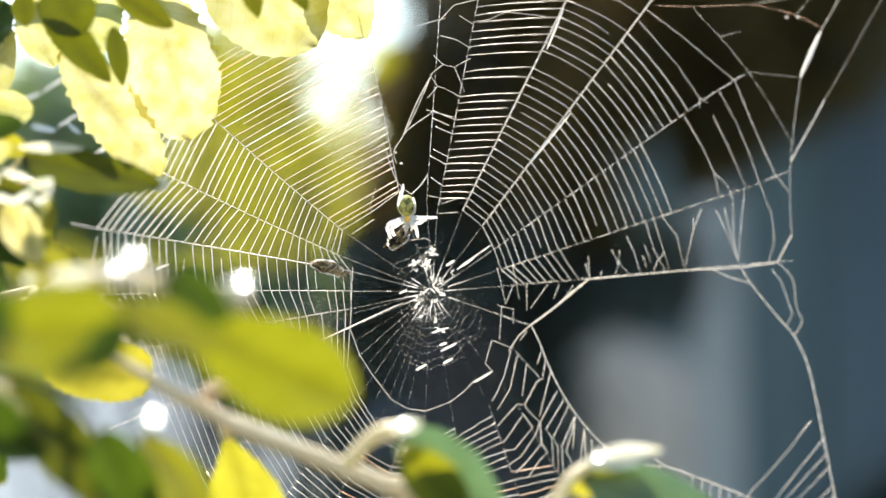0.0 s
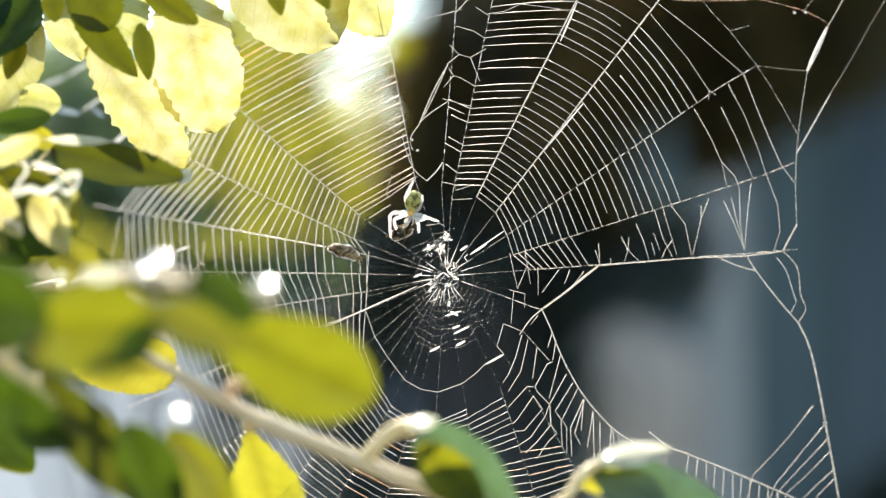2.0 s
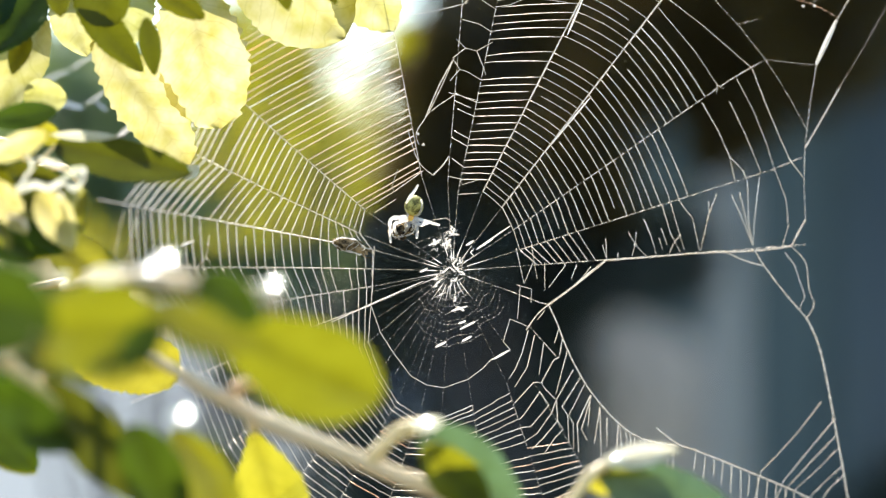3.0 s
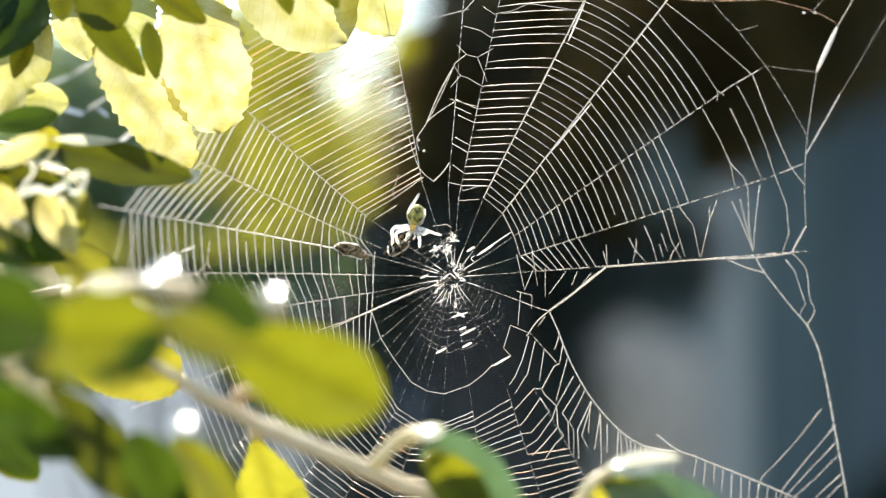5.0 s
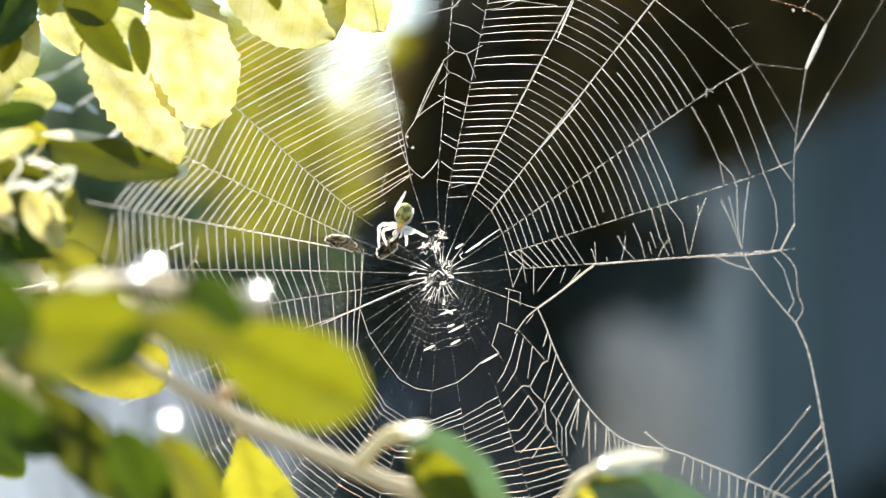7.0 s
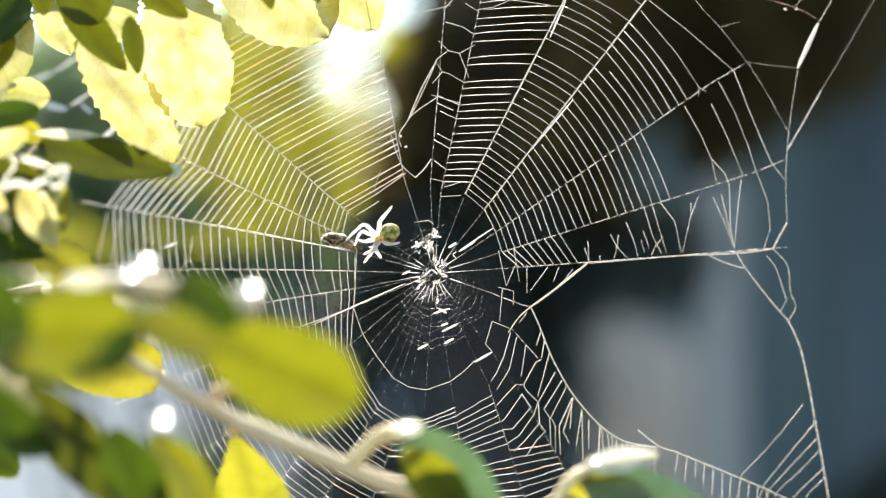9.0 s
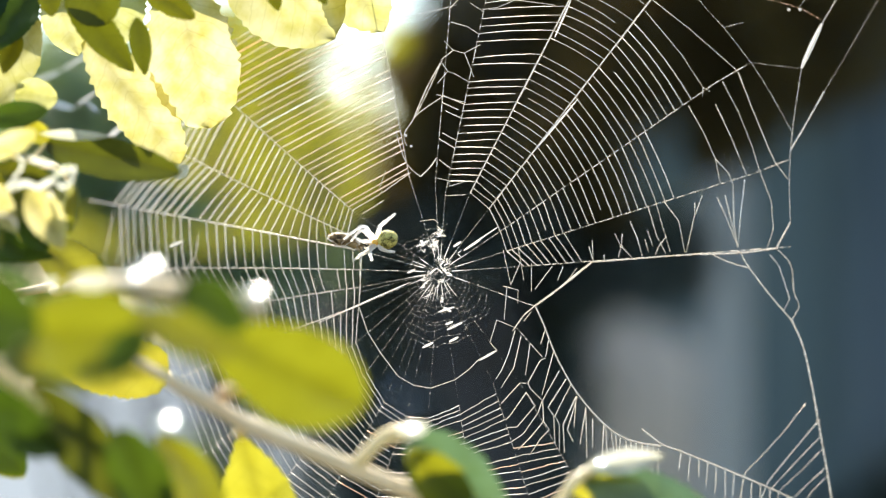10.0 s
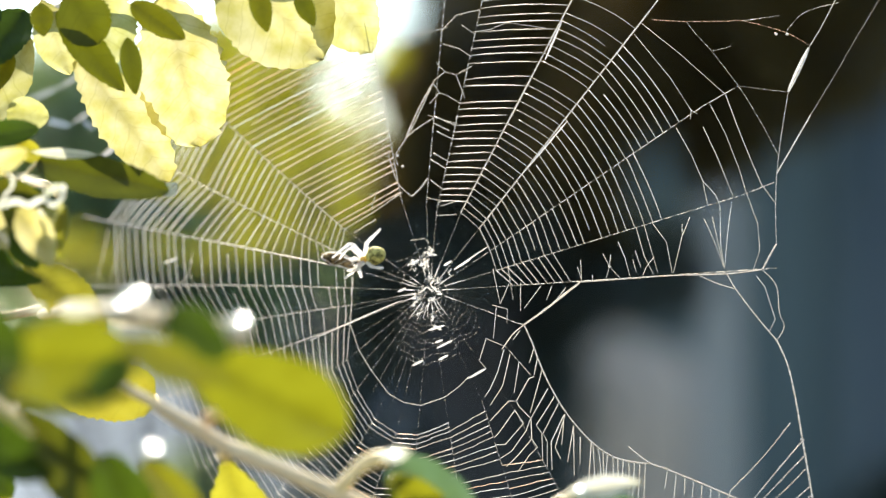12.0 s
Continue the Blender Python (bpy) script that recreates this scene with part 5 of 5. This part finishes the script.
def loose_prey():
    ob = thing("captured_insect", pose(0, 0, 0), "small dark insect bundle held and then dropped by the spider", "prey")
    bm = bmesh.new()
    blob(bm, (0, 0, 0), (0.0038, 0.0024, 0.0018), (0, 0, 20), 1.1, 22)
    blob(bm, (0.002, 0.0016, 0.0002), (0.0022, 0.0012, 0.0012), (0, 0, 60), 0.8, 12)
    part("body", bm, WING, ob)
    bm = bmesh.new()
    hairs(bm, curve([(-0.0034, 0.0016, 0.0012), (-0.0042, -0.0006, 0.0014), (-0.0034, -0.0024, 0.0016), (-0.0006, -0.0022, 0.0018), (0.0028, -0.0012, 0.0014), (0.004, 0.0006, 0.001)], 4), [0.00026 + 0.00016 * math.sin(k * 2.3) for k in range(21)])
    part("wing_rim", bm, SILK_TUFT, ob, "pale glinting wing edge")
    bm = bmesh.new()
    blob(bm, (-0.0024, -0.0018, 0.001), (0.0012, 0.001, 0.0009), (0, 0, 0), 0.4, 10)
    part("head", bm, PREY, ob)
    return ob


def spider_legs():
    """Each leg: where it leaves the body and its joints from there, in millimetres."""
    return (
        ((1.0, 3.6), ((0.0, 0.0), (1.7, -4.2), (0.9, -8.2), (0.2, -11.2))),
        ((1.0, 4.6), ((0.0, 0.0), (2.6, -0.7), (6.0, -0.8), (7.2, 2.6), (8.0, 7.4))),
        ((1.0, 4.9), ((0.0, 0.0), (3.0, -0.2), (5.6, 0.4), (5.9, 5.6))),
        ((0.4, 5.6), ((0.0, 0.0), (0.1, 1.8), (1.0, 3.8), (2.3, 5.6))),
        ((-0.6, 5.2), ((0.0, 0.0), (-1.4, 1.2), (-2.2, 3.6), (-2.3, 6.2))),
        ((-0.9, 4.4), ((0.0, 0.0), (-2.6, -0.6), (-5.6, -1.2), (-9.4, -1.9))),
        ((-0.9, 4.9), ((0.0, 0.0), (-2.4, 0.8), (-4.6, -0.6), (-5.6, -1.4))),
        ((-1.0, 3.6), ((0.0, 0.0), (-1.6, -2.4), (-1.3, -6.4))),
    )


def spider():
    ob = thing("spider", pose(0, 0, 0), "pale yellow-green orb spider with white translucent legs", "spider")
    bm = bmesh.new()
    blob(bm, (0, 0, 0), (0.0034, 0.0038, 0.0031), seg=28)
    for v in bm.verts:
        v.co.x *= 1 - 24 * max(0.0, -v.co.y)
    part("abdomen", bm, ABDOMEN, ob, "round mottled yellow-green abdomen")
    bm = bmesh.new()
    blob(bm, (0, 0.0046, 0), (0.0013, 0.0017, 0.0012), rough=0.1)
    blob(bm, (0, 0.0061, 0.0001), (0.0009, 0.0009, 0.0009))
    part("carapace", bm, SHELL, ob, "amber head and thorax")
    legs = []
    for at, joints in spider_legs():
        bm = bmesh.new()
        line = curve([(x * MM, y * MM, (1.1 * math.sin(min(1, i / 3) * math.pi) + 0.9) * MM) for i, (x, y) in enumerate(joints)], 6)
        n = len(line) - 1
        hairs(bm, line, [(0.86 - 0.5 * (i / n) ** 1.4) * MM for i in range(n + 1)])
        legs.append(part("leg", bm, LIMB, ob, "white hairy translucent leg", pose(at[0] * MM, at[1] * MM, 0)))
    for side in (-1, 1):
        bm = bmesh.new()
        tube(bm, curve([(0, 0, 0), (side * 0.9 * MM, 1.4 * MM, 0.3 * MM), (side * 0.4 * MM, 2.6 * MM, 0)], 4), [0.42 * MM] * 6 + [0.36 * MM, 0.3 * MM, 0.25 * MM], 7)
        part("feeler", bm, LIMB, ob, m=pose(side * 0.6 * MM, 6.2 * MM, 0.5 * MM))
    return ob, legs


wrapped = wrapped_prey()
caught = loose_prey()
hunter, hunter_legs = spider()


# ---- what moves ----
def motions():
    sway = lambda thing_, rows: walk(thing_, [(t, Matrix.Translation((x, 0, z)) @ thing_.matrix_basis.copy()) for t, x, z in rows])
    sway(upper, ((0, -0.00081, 0.00340), (0.5, -0.00264, 0.00203), (1, -0.00283, 0.00084), (1.5, -0.00001, -0.00018), (2, -0.00045, 0.00061), (2.5, 0.00000, 0.00000), (3, 0.00008, 0.00003), (5, 0.00041, 0.00062), (5.5, 0.00036, 0.00047), (6, 0.00006, 0.00050), (6.5, 0.00041, 0.00096), (7, 0.00030, 0.00082), (7.5, 0.00076, 0.00069), (9.5, 0.00040, 0.00136), (10, 0.00063, 0.00062), (10.5, -0.00030, 0.00003), (11, 0.00012, 0.00036), (11.5, -0.00020, 0.00020), (12, -0.00103, 0.00077)))
    sway(front, ((0, -0.00070, 0.00706), (0.5, -0.00089, 0.00768), (1, -0.00127, 0.00499), (1.5, 0.00070, 0.00320), (2, 0.00024, 0.00208), (2.5, 0.00000, 0.00000), (3, 0.00001, 0.00058), (5, 0.00054, 0.00018), (5.5, -0.00016, -0.00017), (6, -0.00037, -0.00048), (6.5, -0.00006, -0.00011), (7, 0.00022, -0.00011), (7.5, 0.00010, 0.00006), (9.5, 0.00015, -0.00033), (10, 0.00028, -0.00104), (10.5, -0.00011, -0.00145), (11, -0.00066, -0.00229), (11.5, 0.00003, 0.00013), (12, -0.00190, -0.00348)))
    # the spider draws the wrapped insect towards itself
    sway(wrapped, ((0, 0.0016, -0.0014), (2, 0.0015, -0.0016), (3, 0.0015, -0.0013), (5, 0.0017, -0.0008), (6, 0.0019, -0.0004), (7, 0.0026, 0.0008), (7.5, 0.0032, 0.0016), (9.5, 0.0038, 0.0009), (11, 0.0044, 0.0006), (12, 0.0046, 0.0005)))
    walk(hunter, [(t, pose(x, y, z, 90) @ pose(0, 0, 0, 0, 0, deg)) for t, x, y, z, deg in ((0, -0.00617, 0.00271, 1.42114, 182),
            (0.5, -0.00820, 0.00328, 1.42064, 176),
            (1, -0.00696, 0.00284, 1.41993, 172),
            (1.5, -0.00743, 0.00307, 1.42099, 170),
            (2, -0.00923, 0.00337, 1.41796, 168),
            (2.5, -0.00870, 0.00312, 1.41688, 150),
            (3, -0.01115, 0.00365, 1.41425, 166),
            (5, -0.01065, 0.00342, 1.41328, 166),
            (5.5, -0.01196, 0.00385, 1.41372, 160),
            (6, -0.01090, 0.00345, 1.41277, 158),
            (6.5, -0.01137, 0.00373, 1.41443, 160),
            (7, -0.01080, 0.00342, 1.41267, 162),
            (7.5, -0.01126, 0.00354, 1.41251, 172),
            (9.5, -0.01489, 0.00391, 1.40347, 105),
            (10, -0.01621, 0.00425, 1.40276, 103),
            (10.5, -0.01676, 0.00438, 1.40241, 101),
            (11, -0.01651, 0.00436, 1.40298, 102),
            (11.5, -0.01734, 0.00463, 1.40330, 104),
            (12, -0.01742, 0.00469, 1.40371, 107))])
    walk(caught, [(t, pose(x, y, z, 90) @ pose(0, 0, 0, 0, 0, deg)) for t, x, y, z, deg in ((0, -0.00904, 0.00263, 1.40936, 20),
            (0.5, -0.01114, 0.00314, 1.40788, 10),
            (1, -0.01058, 0.00288, 1.40677, -5),
            (1.5, -0.01226, 0.00338, 1.40667, 15),
            (2, -0.01331, 0.00369, 1.40669, 10),
            (2.5, -0.01448, 0.00417, 1.40825, 0),
            (3, -0.01479, 0.00405, 1.40560, 0),
            (5, -0.01680, 0.00436, 1.40198, 20),
            (5.5, -0.01754, 0.00462, 1.40240, 20),
            (6, -0.01549, 0.00393, 1.40150, 22),
            (6.5, -0.01677, 0.00418, 1.39980, 20),
            (7, -0.01671, 0.00418, 1.40007, 20),
            (7.2, -0.01771, 0.00418, 1.39607, 40),
            (7.3, -0.01771, 0.00388, 1.31707, 100),
            (7.4, -0.01771, 0.00358, 1.14007, 160),
            (7.5, -0.01771, 0.00328, 0.86507, 220),
            (7.6, -0.01771, 0.00298, 0.49207, 280),
            (7.68, -0.01771, 0.00218, 0.01200, 310),
            (12, -0.01771, 0.00218, 0.01200, 310))])
    rng = random.Random(3)
    # the front legs turn the bundle, let go at 7.2 s, then reach for the other prey
    bends = ((-4, 0, 0, 40), (18, 24, 0, 34), (24, 34, 0, 40), (-4, 4, 0, 0), (4, 8, 0, -4), (-6, -13, 0, -78), (-8, -12, 0, -40), (0, 0, 0, -24))
    for leg, (crouch, rest, drop, reach) in zip(hunter_legs, bends):
        at = leg.matrix_basis.translation.copy()
        rows = []
        for t, a in ((0, rest), (0.5, rest), (1, rest), (1.5, rest), (2, rest), (2.5, crouch), (3, rest), (3.6, rest), (4.3, rest), (5, rest), (5.5, rest), (6, rest), (6.5, rest), (7, rest),
                     (7.3, drop), (7.7, drop), (8.4, (drop + reach) / 2), (9.2, reach), (9.5, reach), (10, reach), (10.5, reach), (11, reach), (11.5, reach), (12, reach)):
            rows.append((t, pose(*at, 0, 0, a + (rng.uniform(-5, 5) if t != 2.5 else 0))))
        walk(leg, rows)


motions()
